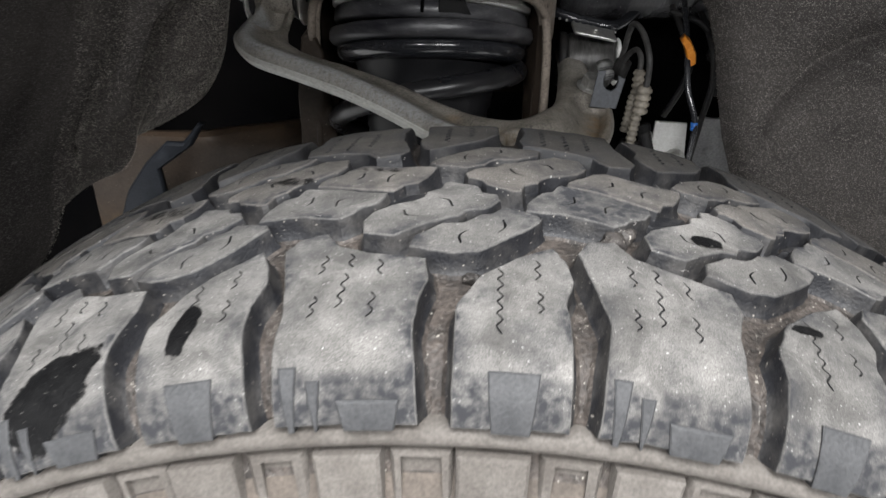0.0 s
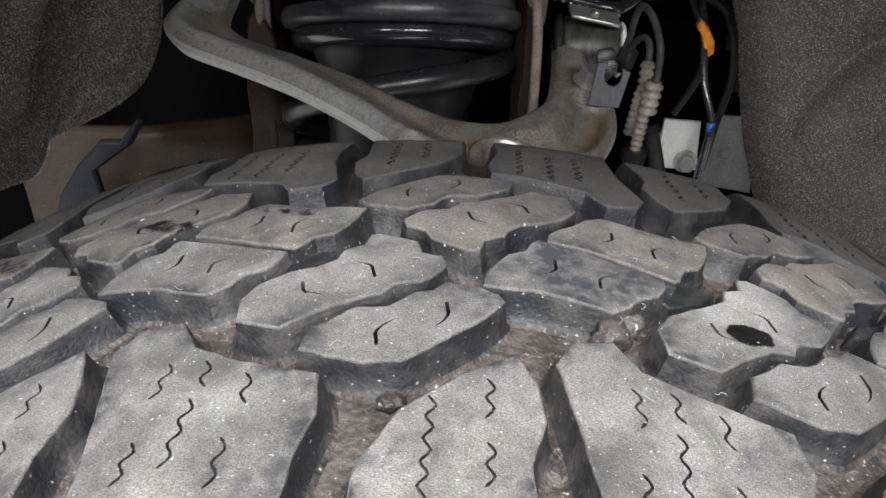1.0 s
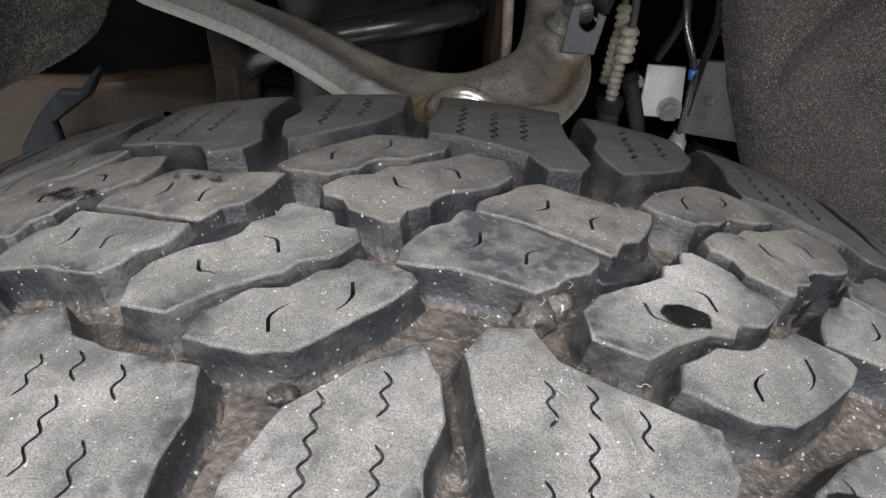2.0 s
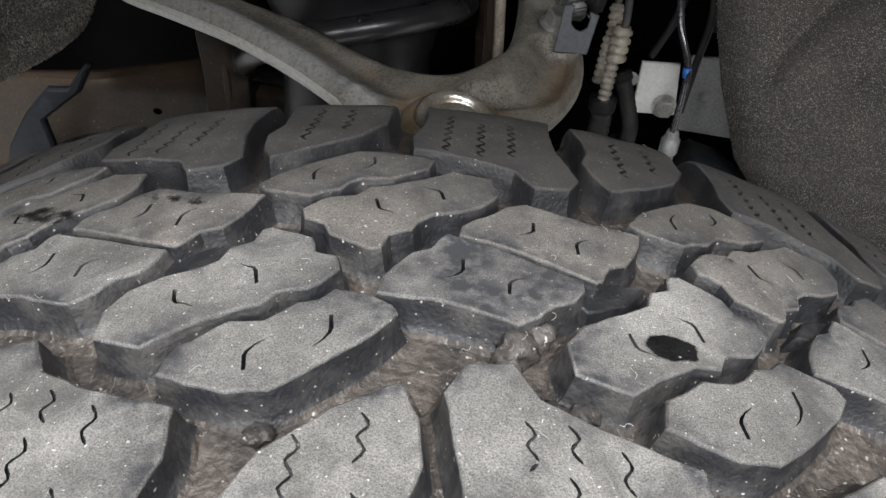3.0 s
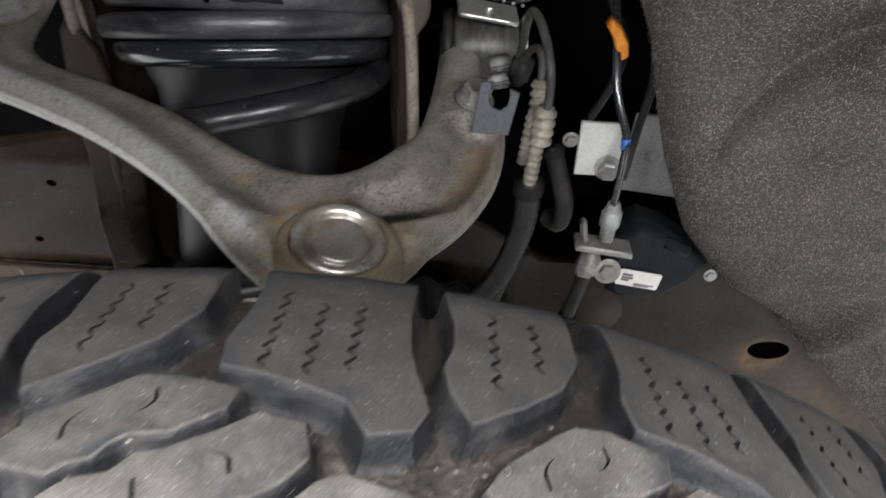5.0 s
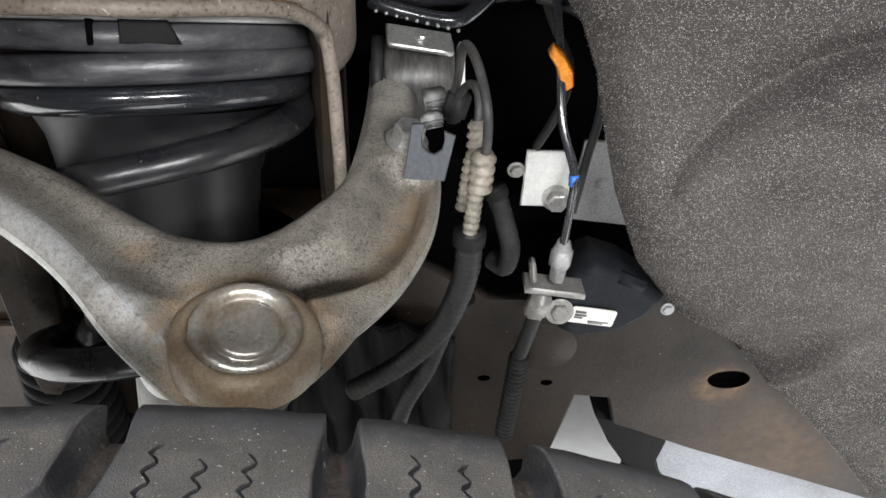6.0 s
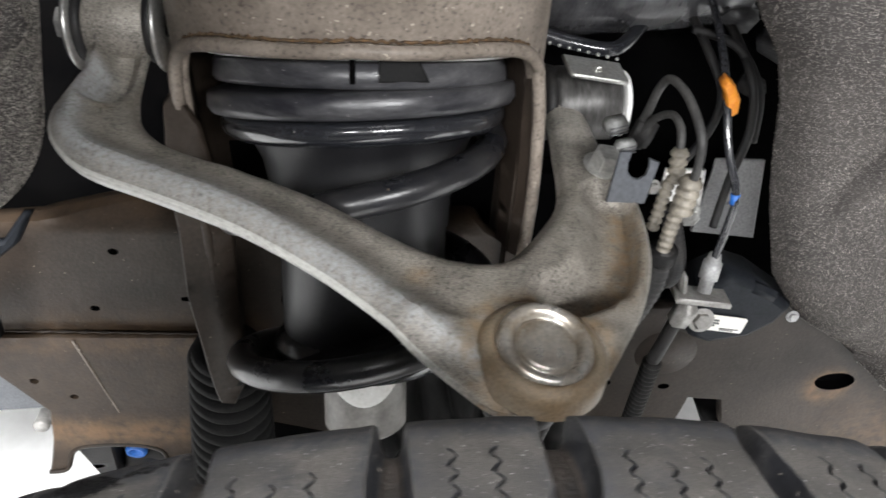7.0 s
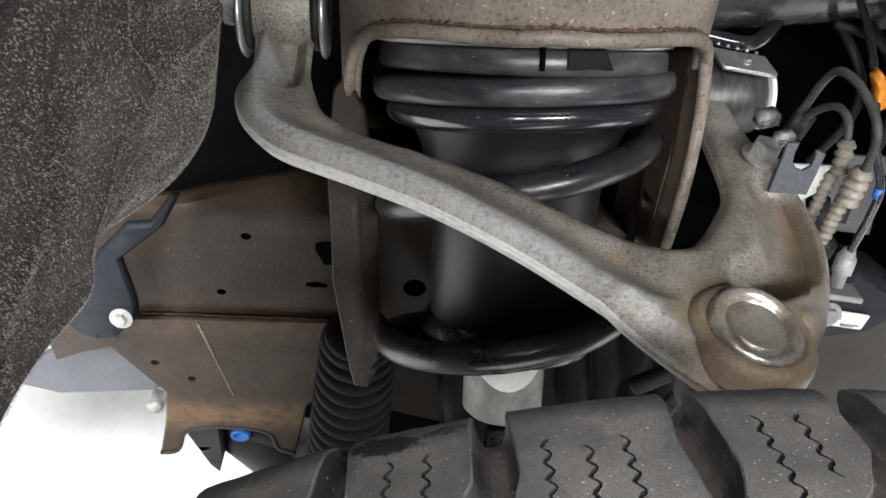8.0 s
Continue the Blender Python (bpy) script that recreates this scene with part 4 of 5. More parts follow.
part("weld_bead", tube([bracket_place(x, 0.523 + 0.0018 * math.sin(x * 300), 0.002) for x in (-0.395 + 0.0205 * k for k in range(11))], lambda s: 0.0010 + 0.0005 * math.sin(s * 70), 8, 6), FRAME_STAINED, frame_rail, "weld bead along the bracket")
part("drip_mark", tube([bracket_place(-0.328 + 0.02 * t, 0.515 - 0.1 * t, 0.005) for t in (0, 0.3, 0.6, 1)], lambda s: 0.0017 * (1 - 0.6 * s), 8, 4), TOWER, frame_rail, "run of dried wax")
part("mount_patch", lathe([(0, 0.003), (0.028, 0.003), (0.031, 0.0)], 32, m=Matrix.Translation((0.225, 0.470, 0.495)) @ pose(0, 0, 0, 90)), FRAME, frame_rail, "round pressed boss")
bolt("push_pin", Matrix.Translation((0.317, 0.444, 0.567)) @ pose(0, 0, 0, 80), None, 0.0045, 0.004, PLATE, 1.3)
tagged(bpy.data.objects["push_pin"], "small pale grey push pin in the chassis rail", "fastener")

grey_panel = part("mud_guard", slab([(-0.56, 0.40), (-0.447, 0.475), (-0.405, 0.49), (-0.375, 0.40), (-0.40, 0.385), (-0.5, 0.378)],
                  [(0.002, 0.002), (0.0, 0.0), (0.0, -0.003)], lambda x, z, h: Vector((x, 0.505 - h, z)), (), 0.02, None, (0, 0)), PANELG)
tagged(grey_panel, "smooth slate-grey plastic mud guard below the chassis rail", "mud guard")
tagged(part("mud_guard", slab([(0.372, 0.42), (0.75, 0.26), (0.75, 0.03), (0.45, 0.1), (0.385, 0.2), (0.372, 0.3)],
            [(0.002, 0.002), (0.0, 0.0), (0.0, -0.003)], lambda x, z, h: Vector((x, 0.53 - h, z)), (), 0.02, None, (0, 0)), PALEGUARD),
       "pale blue-grey plastic mud guard behind the chassis rail", "mud guard")

tab = thing("liner_bracket", "slate-grey plastic liner bracket fixed to the rail with a bolt", "bracket", (0, 0, 0))
part("tab", slab(divide([(-0.430, 0.545), (-0.423, 0.535), (-0.407, 0.529), (-0.387, 0.533), (-0.364, 0.556), (-0.362, 0.575), (-0.363, 0.592), (-0.365, 0.622), (-0.346, 0.636), (-0.329, 0.648), (-0.314, 0.674), (-0.320, 0.676), (-0.338, 0.654), (-0.355, 0.656), (-0.382, 0.629), (-0.410, 0.591)], 0.008),
                 [(0.003, 0.005), (0.001, 0.003), (0.0, -0.002)], lambda x, z, h: Vector((x, 0.437 - h + 4 * (x + 0.385) ** 2, z)), (), 0.01, None, (0, 0)), SLATE, tab)
bolt("bolt", Matrix.Translation((-0.376, 0.431, 0.560)) @ pose(0, 0, 0, 80), tab, 0.0056, 0.006, PLATE, 1.75, "zinc-plated flanged bolt")
stub = part("dowel_pin", lathe([(0, 0.02), (0.007, 0.02), (0.008, 0.018), (0.008, 0.0), (0, 0.0)], 20, m=Matrix.Translation((-0.395, 0.50, 0.383)) @ pose(0, 0, 0, 90)), ALU)
tagged(stub, "short dull metal pin behind the rail bracket", "pin")
blue_cap = part("blue_cap", lathe([(0, 0.004), (0.006, 0.004), (0.007, 0.008), (0.010, 0.009), (0.0115, 0.006), (0.0115, -0.01), (0, -0.01)], 28, m=Matrix.Translation((-0.318, 0.505, 0.318)) @ pose(0, 0, 0, 100)), BLUE)
tagged(blue_cap, "bright blue plastic cap behind the rail bracket", "cap")
wedge = part("rubber_stop", slab(divide([(-0.378, 0.35), (-0.335, 0.35), (-0.338, 0.29), (-0.346, 0.262), (-0.355, 0.275)], 0.008), [(0.002, 0.012), (0.0, 0.01), (0.0, -0.012)],
             lambda x, z, h: Vector((x, 0.50 - h, z)), (), 0, None, (0, 0)), HOSE)
tagged(wedge, "black tapered rubber stop below the rail", "rubber stop")
low_arm = thing("lower_control_arm", "black lower control arm seen below the rail", "control arm")
part("beam", tube([(0.40, 0.56, 0.19), (0.37, 0.52, 0.24), (0.33, 0.47, 0.27), (0.24, 0.40, 0.28), (0.12, 0.32, 0.28), (0.0, 0.25, 0.28)], lambda s: 0.013 + 0.014 * s, 14, 6), HOSE, low_arm)
part("beam", tube([(-0.34, 0.54, 0.28), (-0.22, 0.44, 0.29), (-0.1, 0.34, 0.29), (0.0, 0.25, 0.28)], 0.026, 14, 6), HOSE, low_arm)
bump = part("bump_stop", slab(divide([(0.288, 0.386), (0.372, 0.37), (0.374, 0.337), (0.37, 0.307), (0.388, 0.253), (0.41, 0.215), (0.345, 0.218), (0.342, 0.286), (0.31, 0.338)], 0.008), [(0.004, 0.016), (0.001, 0.012), (0.0, -0.016)],
            lambda x, z, h: Vector((x, 0.495 - h, z)), (), 0, None, (0, 0)), BOOTRUB)
tagged(bump, "black rubber bump stop hanging below the rail", "bump stop")
# made-up tube that stands for a black area behind the bracket
rack = part("steering_rack", tube([(-0.325, 0.53, 0.285), (-0.25, 0.50, 0.30), (-0.21, 0.47, 0.33)], 0.03, 18, 6), HOSE)
tagged(rack, "black tube added to fill the dark behind the rail bracket", "steering rack")

# ---- steering boot ----
BOOT = Matrix.Translation((-0.196, 0.4345, 0.345)) @ pose(0, 0, 0, 6, 6)
boot = thing("steering_boot", "black corrugated rubber steering boot", "rubber boot")
for k in range(13):
    z, r = 0.012 + k * 0.0165, 0.041 - 0.0007 * k
    part("fold", lathe([(0.0, z - 0.005), (r - 0.0075, z - 0.005), (r - 0.002, z - 0.001), (r, z + 0.003), (r - 0.002, z + 0.007), (r - 0.0078, z + 0.0113), (0.0, z + 0.0113)], 40, m=BOOT), BOOTRUB, boot)
part("collar", lathe([(0, 0.214), (0.028, 0.214), (0.029, 0.219), (0.028, 0.224), (0.02, 0.228), (0, 0.228)], 40, m=BOOT), BOOTRUB, boot, "narrow rubber collar")

# ---- rubber flap behind the arm's tip ----
def flap(u, t):
    # widened to the left to stand for the dark under the spring pan
    x, z = -0.1 + 0.24 * u, 0.36 + 0.2 * t
    fold = 0.009 * math.sin(50 * u + 5 * t) + 0.006 * math.sin(11 * t - 13 * u)
    return Vector((x, 0.452 + fold * (1 - 0.4 * t), z - 0.03 * u * t))


splash = thing("splash_flap", "creased black rubber splash flap before the frame rail", "rubber flap")
grid_sheet("sheet", flap, 70, 30, BOOTRUB, 0.003, "", "", splash)
part("hem", tube([flap(k / 48, 1.0) for k in range(49)], 0.0032, 8, 1, False), BOOTRUB, splash, "thick upper hem")

built = settle(built, Matrix.Translation((-0.001, 0.002, 0)) @ Matrix.Translation((0.1, 0, 0.58)) @ pose(0, 0, 0, 0, -1.2) @ Matrix.Diagonal((1, 1, 0.97, 1)) @ Matrix.Translation((-0.1, 0, -0.58)))

# ---- spring tower ----
TX, TY, TR = -0.054, 0.437, 0.121
OPEN = radians(66)


def tower_bottom(a):
    """Height of the lower edge of the shell at angle a from the front."""
    w = abs(a) / OPEN
    if w < 1:
        return 0.790 + 0.080 * (1 - w ** 4) ** (1 / 2.7) - 0.012 * w
    return 0.545 if a < 0 else 0.80


tower = thing("spring_tower", "dusty brown steel spring tower with an arched opening", "spring tower")
bm = bmesh.new()
cols = []
angles = sorted({-math.pi + 2 * math.pi * k / 120 for k in range(121)} | {s * OPEN * f for s in (-1, 1) for f in (0.9, 0.95, 0.98, 0.995, 1.0)})
for a in angles:
    lo = tower_bottom(a * 0.99999)
    col = []
    for k in range(15):
        z = lo + (0.985 - lo) * (k / 14) ** 1.3
        col.append(bm.verts.new((TX + TR * math.sin(a), TY - TR * math.cos(a), z)))
    cols.append(col)
for a, b in zip(cols, cols[1:]):
    for k in range(14):
        bm.faces.new((a[k], b[k], b[k + 1], a[k + 1]))
bmesh.ops.remove_doubles(bm, verts=bm.verts, dist=1e-5)
shell = part("shell", bm, TOWER, tower)
mod = shell.modifiers.new("thickness", "SOLIDIFY")
mod.thickness, mod.offset = 0.005, -1.0
rim_path = [(TX + (TR + 0.003) * math.sin(a), TY - (TR + 0.003) * math.cos(a), tower_bottom(a) + 0.0012) for a in (OPEN * (-0.995 + 1.915 * k / 60) for k in range(61))]
rim_path = rim_path + [(0.0572, 0.3715, 0.805), (0.0584, 0.367, 0.775), (0.0592, 0.3645, 0.735), (0.0575, 0.3635, 0.69)]
part("rolled_edge", tube(rim_path, 0.0042, 12, 2), TOWER, tower, "rolled edge of the opening")
part("side_bead", tube([rim_path[0], (-0.1655, 0.3875, 0.76), (-0.1645, 0.384, 0.70), (-0.1625, 0.365, 0.62), (-0.162, 0.352, 0.57)], 0.0038, 10, 4), FRAME_STAINED, tower, "brown bead down the side of the opening")
seam = [(TX + (TR + 0.0015) * math.sin(a), TY - (TR + 0.0015) * math.cos(a), tower_bottom(a) + 0.0062 + 0.0014 * noise.noise(Vector((a * 40, 1, 2)))) for a in (OPEN * (-0.8 + 1.6 * k / 160) for k in range(161))]
part("rust_seam", tube(seam, lambda s: max(0.0003, 0.0009 + 0.0014 * noise.noise(Vector((s * 90, 5, 2)))), 6, 1, False), RUST, tower, "rusty seam above the opening")
part("tower_cap", lathe([(0, 0.985), (TR, 0.985), (TR, 0.98), (0, 0.98)], 40, m=Matrix.Translation((TX, TY, 0))), TOWER, tower)
part("flange", slab(divide([(-0.1765, 0.80), (-0.168, 0.812), (-0.157, 0.785), (-0.149, 0.70), (-0.148, 0.60), (-0.149, 0.568), (-0.158, 0.553), (-0.168, 0.557), (-0.174, 0.59), (-0.183, 0.65), (-0.184, 0.74)], 0.008), [(0.001, 0.003), (0.0, 0.002), (0.0, -0.003)],
                    lambda x, z, h: Vector((x, 0.385 - h - 0.036 * min(1.0, max(0.0, (0.70 - z) / 0.13)) + 1.1 * max(0.0, x + 0.16), z)), (), 0.01, None, (0, 0)), FRAME, tower, "turned-out lower flange")

part("side_flange", slab(divide([(0.049, 0.850), (0.055, 0.842), (0.0575, 0.80), (0.0585, 0.77), (0.0595, 0.735), (0.058, 0.688), (0.048, 0.688), (0.0485, 0.74), (0.0475, 0.80)], 0.006), [(0.001, 0.002), (0.0, 0.001), (0.0, -0.002)],
                         lambda x, z, h: Vector((x, 0.366 + 0.9 * (0.060 - x) + 0.2 * max(0.0, z - 0.77) - h, z)), (), 0.006, None, (0, 0)), FRAME_STAINED, tower, "brown side flange of the opening")
# darker rail steel here in place of the shade on the tower's side
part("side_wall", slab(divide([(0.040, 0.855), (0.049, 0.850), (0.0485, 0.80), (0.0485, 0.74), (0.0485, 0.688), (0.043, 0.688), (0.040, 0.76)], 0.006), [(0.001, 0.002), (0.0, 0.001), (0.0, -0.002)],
                       lambda x, z, h: Vector((x, 0.376 + 3.2 * (0.0485 - x) + 0.2 * max(0.0, z - 0.77) - h, z)), (), 0.006, None, (0, 0)), FRAME, tower, "turned-in side of the opening, shade in its darker brown")
# added sheet over the rail, black for the shade within the tower
part("backing", box((0.21, 0.002, 0.24), Matrix.Translation((-0.055, 0.4712, 0.60)), 0), DARK, tower, "near-black sheet standing for the dark inside the tower")
# inside of the tower takes the darker steel too, standing for shade
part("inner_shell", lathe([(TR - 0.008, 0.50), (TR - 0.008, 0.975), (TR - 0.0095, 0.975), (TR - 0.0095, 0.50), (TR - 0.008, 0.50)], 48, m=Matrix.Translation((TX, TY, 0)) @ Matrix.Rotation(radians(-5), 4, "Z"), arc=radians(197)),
     FRAME, tower, "inner face of the tower, darker brown for its shade")

# ---- coil-over strut ----
STRUT = Matrix.Translation((-0.054, 0.418, 0.817)) @ pose(0, 0, 0, -23.5)
SEAT = STRUT @ pose(0, 0, 0, 0, -2.4)
strut = thing("coilover_strut", "black coil-over strut with rubber isolators and a coil spring", "suspension strut")
part("top_mount", lathe([(0, 0.03), (0.05, 0.03), (0.09, 0.017), (0.0965, 0.013), (0.0965, 0.0025), (0.09, 0.0015), (0, 0.0015)], 64, m=STRUT), WHITE, strut, "bright bare-metal top plate")
iso = part("isolator", lathe([(0, 0.001), (0.088, 0.001), (0.0925, 0.0006), (0.094, -0.001), (0.0945, -0.011), (0.0925, -0.0135), (0.08, -0.014), (0, -0.014)], 72, m=STRUT), SATIN, strut, "dusty black upper rubber isolator")
part("isolator_ring", lathe([(0.05, -0.0145), (0.092, -0.0145), (0.0982, -0.016), (0.0995, -0.0185), (0.0998, -0.0255), (0.097, -0.0295), (0.085, -0.031), (0.05, -0.031)], 72, m=SEAT), SATIN, strut, "dull grey-black lower rubber ring")
# solid bar on the surface, black for the shade of a slot
part("slot", box((0.0032, 0.004, 0.014), STRUT @ pose(-0.002, -0.0935, -0.0035), 0.0005), DARK, iso, "near-black bar standing for a narrow slot in the isolator")
part("tab", slab([(-0.014, 0.0), (0.014, 0.0), (0.008, 0.012), (-0.014, 0.012)], [(0.001, 0.003), (0.0, 0.002), (0.0, -0.002)],
                 lambda x, z, h: STRUT @ Vector((x + 0.026, -math.sqrt(0.0942 ** 2 - (x + 0.026) ** 2) - 0.5 * h, z - 0.0095)), (), 0.004, None, (0, 0)), BOOTRUB, iso, "moulded tab on the isolator")
part("spring_seat", lathe([(0.05, -0.0315), (0.089, -0.0315), (0.0922, -0.0335), (0.0925, -0.038), (0.0905, -0.0425), (0.086, -0.046), (0.078, -0.0475), (0.05, -0.0475)], 72, m=SEAT), GLOSSBLK, strut, "glossy black pressed-steel spring seat")
part("dust_cover", lathe([(0.074, -0.047), (0.071, -0.054), (0.066, -0.064), (0.063, -0.078), (0.062, -0.085), (0.0595, -0.09), (0.0585, -0.11), (0.057, -0.112), (0.0565, -0.185), (0.055, -0.205), (0, -0.205)], 56, m=STRUT), COVERPL, strut, "smooth black dust cover")
HELIX = []
turns = 1.95
for k in range(int(turns * 36) + 1):
    a = radians(52) - k * radians(10)
    HELIX.append(STRUT @ Vector((0.087 * math.cos(a), 0.087 * math.sin(a), -0.034 - 0.106 * min(k / 36, 2.1) - 0.006 * math.exp(-((k - 23) / 7) ** 2))))
coil = part("coil_spring", tube(HELIX, 0.0098, 16, 1, False), COIL, strut, "glossy black coil spring")
for k, r in ((5, 0.0022), (7, 0.0014), (27, 0.0018)):
    bm = bmesh.new()
    bmesh.ops.create_icosphere(bm, subdivisions=2, radius=1, matrix=Matrix.Translation(HELIX[k] + Vector((0.35, -0.75, 0.55)).normalized() * 0.0093) @ Matrix.Diagonal((r * 1.4, r * 0.6, r, 1)))
    part("rust_spot", bm, RUST, coil, "brown rust spot")
part("lower_seat", lathe([(0.05, -0.18), (0.058, -0.185), (0.064, -0.195), (0.064, -0.204), (0.05, -0.208), (0, -0.208)], 64, m=STRUT), GLOSSBLK, strut, "dished black lower spring seat")
pan = bmesh.new()
rows = []
for k in range(30, int(turns * 36) + 1):
    a = radians(52) - k * radians(10)
    z = -0.034 - 0.106 * k / 36
    rows.append([pan.verts.new(STRUT @ Vector((r * math.cos(a), r * math.sin(a), z + dz))) for r, dz in
                 ((0.054, 0.008), (0.064, 0.001), (0.076, -0.002), (0.089, -0.003), (0.089, -0.011), (0.07, -0.009), (0.054, 0.002))])
for a, b in zip(rows, rows[1:]):
    for i in range(7):
        pan.faces.new((a[i], a[(i + 1) % 7], b[(i + 1) % 7], b[i]))
pan.faces.new(rows[0])
pan.faces.new(rows[-1][::-1])
bmesh.ops.recalc_face_normals(pan, faces=pan.faces[:])
part("spring_pan", pan, BOOTRUB, strut, "matt black rubber pan under the last coil")
part("lower_mount", lathe([(0.0, -0.203), (0.0275, -0.203), (0.0295, -0.204), (0.030, -0.206), (0.030, -0.262), (0.026, -0.266), (0, -0.266)], 48, m=STRUT), CASTGREY, strut, "dull cast-aluminium lower mount")
# brightness on the front of the mount, put into a white patch
FACE = [(0.0265 * math.cos(a), -0.206 + 0.031 * math.sin(a)) for a in (-math.pi * k / 20 for k in range(21))]
part("mount_face", slab(divide(FACE, 0.003), [(0.0006, 0.0009), (0.0, 0.0004), (0.0, -0.0006)], lambda x, z, h: STRUT @ Vector((x, -math.sqrt(0.030 ** 2 - x * x) - h, z)), (), 0.004, None, (0, 0)), WHITE, strut, "white lens-shaped patch for the bright front of the mount")
part("piston_rod", lathe([(0, -0.285), (0.012, -0.285), (0.012, -0.52), (0, -0.52)], 24, m=STRUT), GLOSSBLK, strut)

# ---- upper control arm ----
arm_outline = [(0.040, 0.169), (0.013, 0.166), (-0.006, 0.177), (-0.028, 0.196), (-0.05, 0.221), (-0.075, 0.243), (-0.116, 0.270), (-0.161, 0.290), (-0.197, 0.304),
               (-0.214, 0.318), (-0.2265, 0.338), (-0.232, 0.366), (-0.228, 0.40), (-0.230, 0.435), (-0.232, 0.468), (-0.195, 0.468), (-0.194, 0.435), (-0.194, 0.402), (-0.188, 0.372), (-0.18, 0.350),
               (-0.159, 0.331), (-0.117, 0.316), (-0.07, 0.294), (-0.041, 0.274), (-0.014, 0.259), (0.01, 0.255), (0.03, 0.264), (0.051, 0.293), (0.067, 0.327),
               (0.074, 0.392), (0.076, 0.435), (0.078, 0.47), (0.106, 0.47), (0.105, 0.44), (0.106, 0.415), (0.1085, 0.39), (0.113, 0.365), (0.1185, 0.335), (0.114, 0.288), (0.102, 0.25), (0.085, 0.217), (0.061, 0.182)]
arm_path = [tuple(p.xy) for p in smooth_path([(x, y, 0) for x, y in arm_outline], 4, True)]
POCKET = [p.xy for p in smooth_path([(0.098, 0.325, 0), (0.091, 0.285, 0), (0.076, 0.25, 0), (0.053, 0.232, 0)], 8)]


POCKET_WALL = [q + Vector((0.007, -0.007)) for q in POCKET]


FRONT = [p.xy for p in smooth_path([(0.0, 0.185, 0), (-0.05, 0.23, 0), (-0.075, 0.25, 0), (-0.116, 0.278, 0), (-0.161, 0.298, 0), (-0.197, 0.314, 0), (-0.215, 0.335, 0), (-0.219, 0.37, 0), (-0.22, 0.41, 0)], 6)]


def near_line(p, line):
    return min((q - p).length for q in line)


def arm_place(x, y, h):
    p = Vector((x, y))
    z = 0.7898 - 0.1356 * x - 0.0139 * y + h
    z += 0.35 * max(0.0, y - 0.405) if x < 0 else 0.1 * max(0.0, y - 0.39)
    z += 0.26 * (y - 0.191) if y < 0.205 else 0.0036 * max(0.0, 1 - (y - 0.205) / 0.035) ** 2
    if h > -0.004:
        d = near_line(p, POCKET)
        k = min(range(1, len(POCKET)), key=lambda i: (POCKET[i] - p).length)
        along, off = POCKET[k] - POCKET[k - 1], p - POCKET[k]
        outer = along.x * off.y - along.y * off.x > 0
        z -= 0.014 / (1 + math.exp((d - (0.0145 if outer else 0.0125)) / (0.0009 if outer else 0.0026)))
        z += 0.0012 * math.exp(-((d - 0.0205) / 0.0025) ** 2)
        d = near_line(p, FRONT)
        z += 0.0032 * math.exp(-(d / 0.0085) ** 2) - 0.002 * math.exp(-((d - 0.021) / 0.009) ** 2)
        gully = Vector((x + 0.209, min(0.0, y - 0.3765))).length
        z -= 0.016 / (1 + math.exp((gully - 0.0095) / 0.0016)) - 0.0016 * math.exp(-((gully - 0.0145) / 0.003) ** 2)
        z -= 0.009 / (1 + math.exp(((p - Vector((0.0345, 0.1905))).length - 0.0295) / 0.0008))
        z += 0.0006 * noise.noise(Vector((x * 60, y * 60, 0)))
    return Vector((x, y, z))


arm = thing("upper_control_arm", "grey cast-steel upper control arm with rust in its hollows", "control arm")
arm_body = part("arm_body", slab(divide(anticlockwise(arm_path), 0.004), [(0.0105, 0.0), (0.0065, -0.0007), (0.0032, -0.0026), (0.0012, -0.0052), (0.0002, -0.0072), (-0.0013, -0.0078), (-0.0013, -0.0088), (0.0004, -0.0094), (0.0006, -0.0102), (-0.0008, -0.0108), (-0.0008, -0.0118), (0.0004, -0.0128), (0.0014, -0.0155), (0.003, -0.0175), (0.008, -0.0187)],
                arm_place, (), 0.0024, None, (0, 1), edge_from=4), [ARM_STAINED, ARM_RIDGE], arm)
stain(arm_body, lambda p: max(math.exp(-((near_line(p.xy, POCKET_WALL) - 0.001) / 0.0085) ** 2) * 0.9, 0.7 * math.exp(-(((p.xy - Vector((0.034, 0.19))).length - 0.033) / 0.008) ** 2),
                              0.8 * math.exp(-((p.xy - Vector((-0.022, 0.236))).length / 0.006) ** 2), 0.8 * math.exp(-((p.xy - Vector((-0.207, 0.368))).length / 0.007) ** 2)))
# paler along the front limb, where the colour stands for a lit flank
stain(arm_body, lambda p: 0.95 / (1 + math.exp((near_line(p.xy, FRONT) - 0.014) / 0.003)) / (1 + math.exp((p.x + 0.012) / 0.008)) + 0.3 / (1 + math.exp((0.085 - p.x) / 0.008)), "worn")
stain(arm_body, lambda p: 1.15 * math.exp(-(near_line(p.xy, FRONT) / 0.0065) ** 2) + 0.15 * math.exp(-((p.xy - Vector((0.105, 0.42))).length / 0.05) ** 2), "bare")
ARM_N = Vector((0.1356, 0.0139, 1)).normalized()
BJ = Matrix.Translation((0.0335, 0.1905, 0.7898 - 0.1356 * 0.0335 - 0.0139 * 0.1905 + 0.0005)) @ Vector((0.153, -0.177, 0.97)).to_track_quat("Z", "Y").to_matrix().to_4x4()
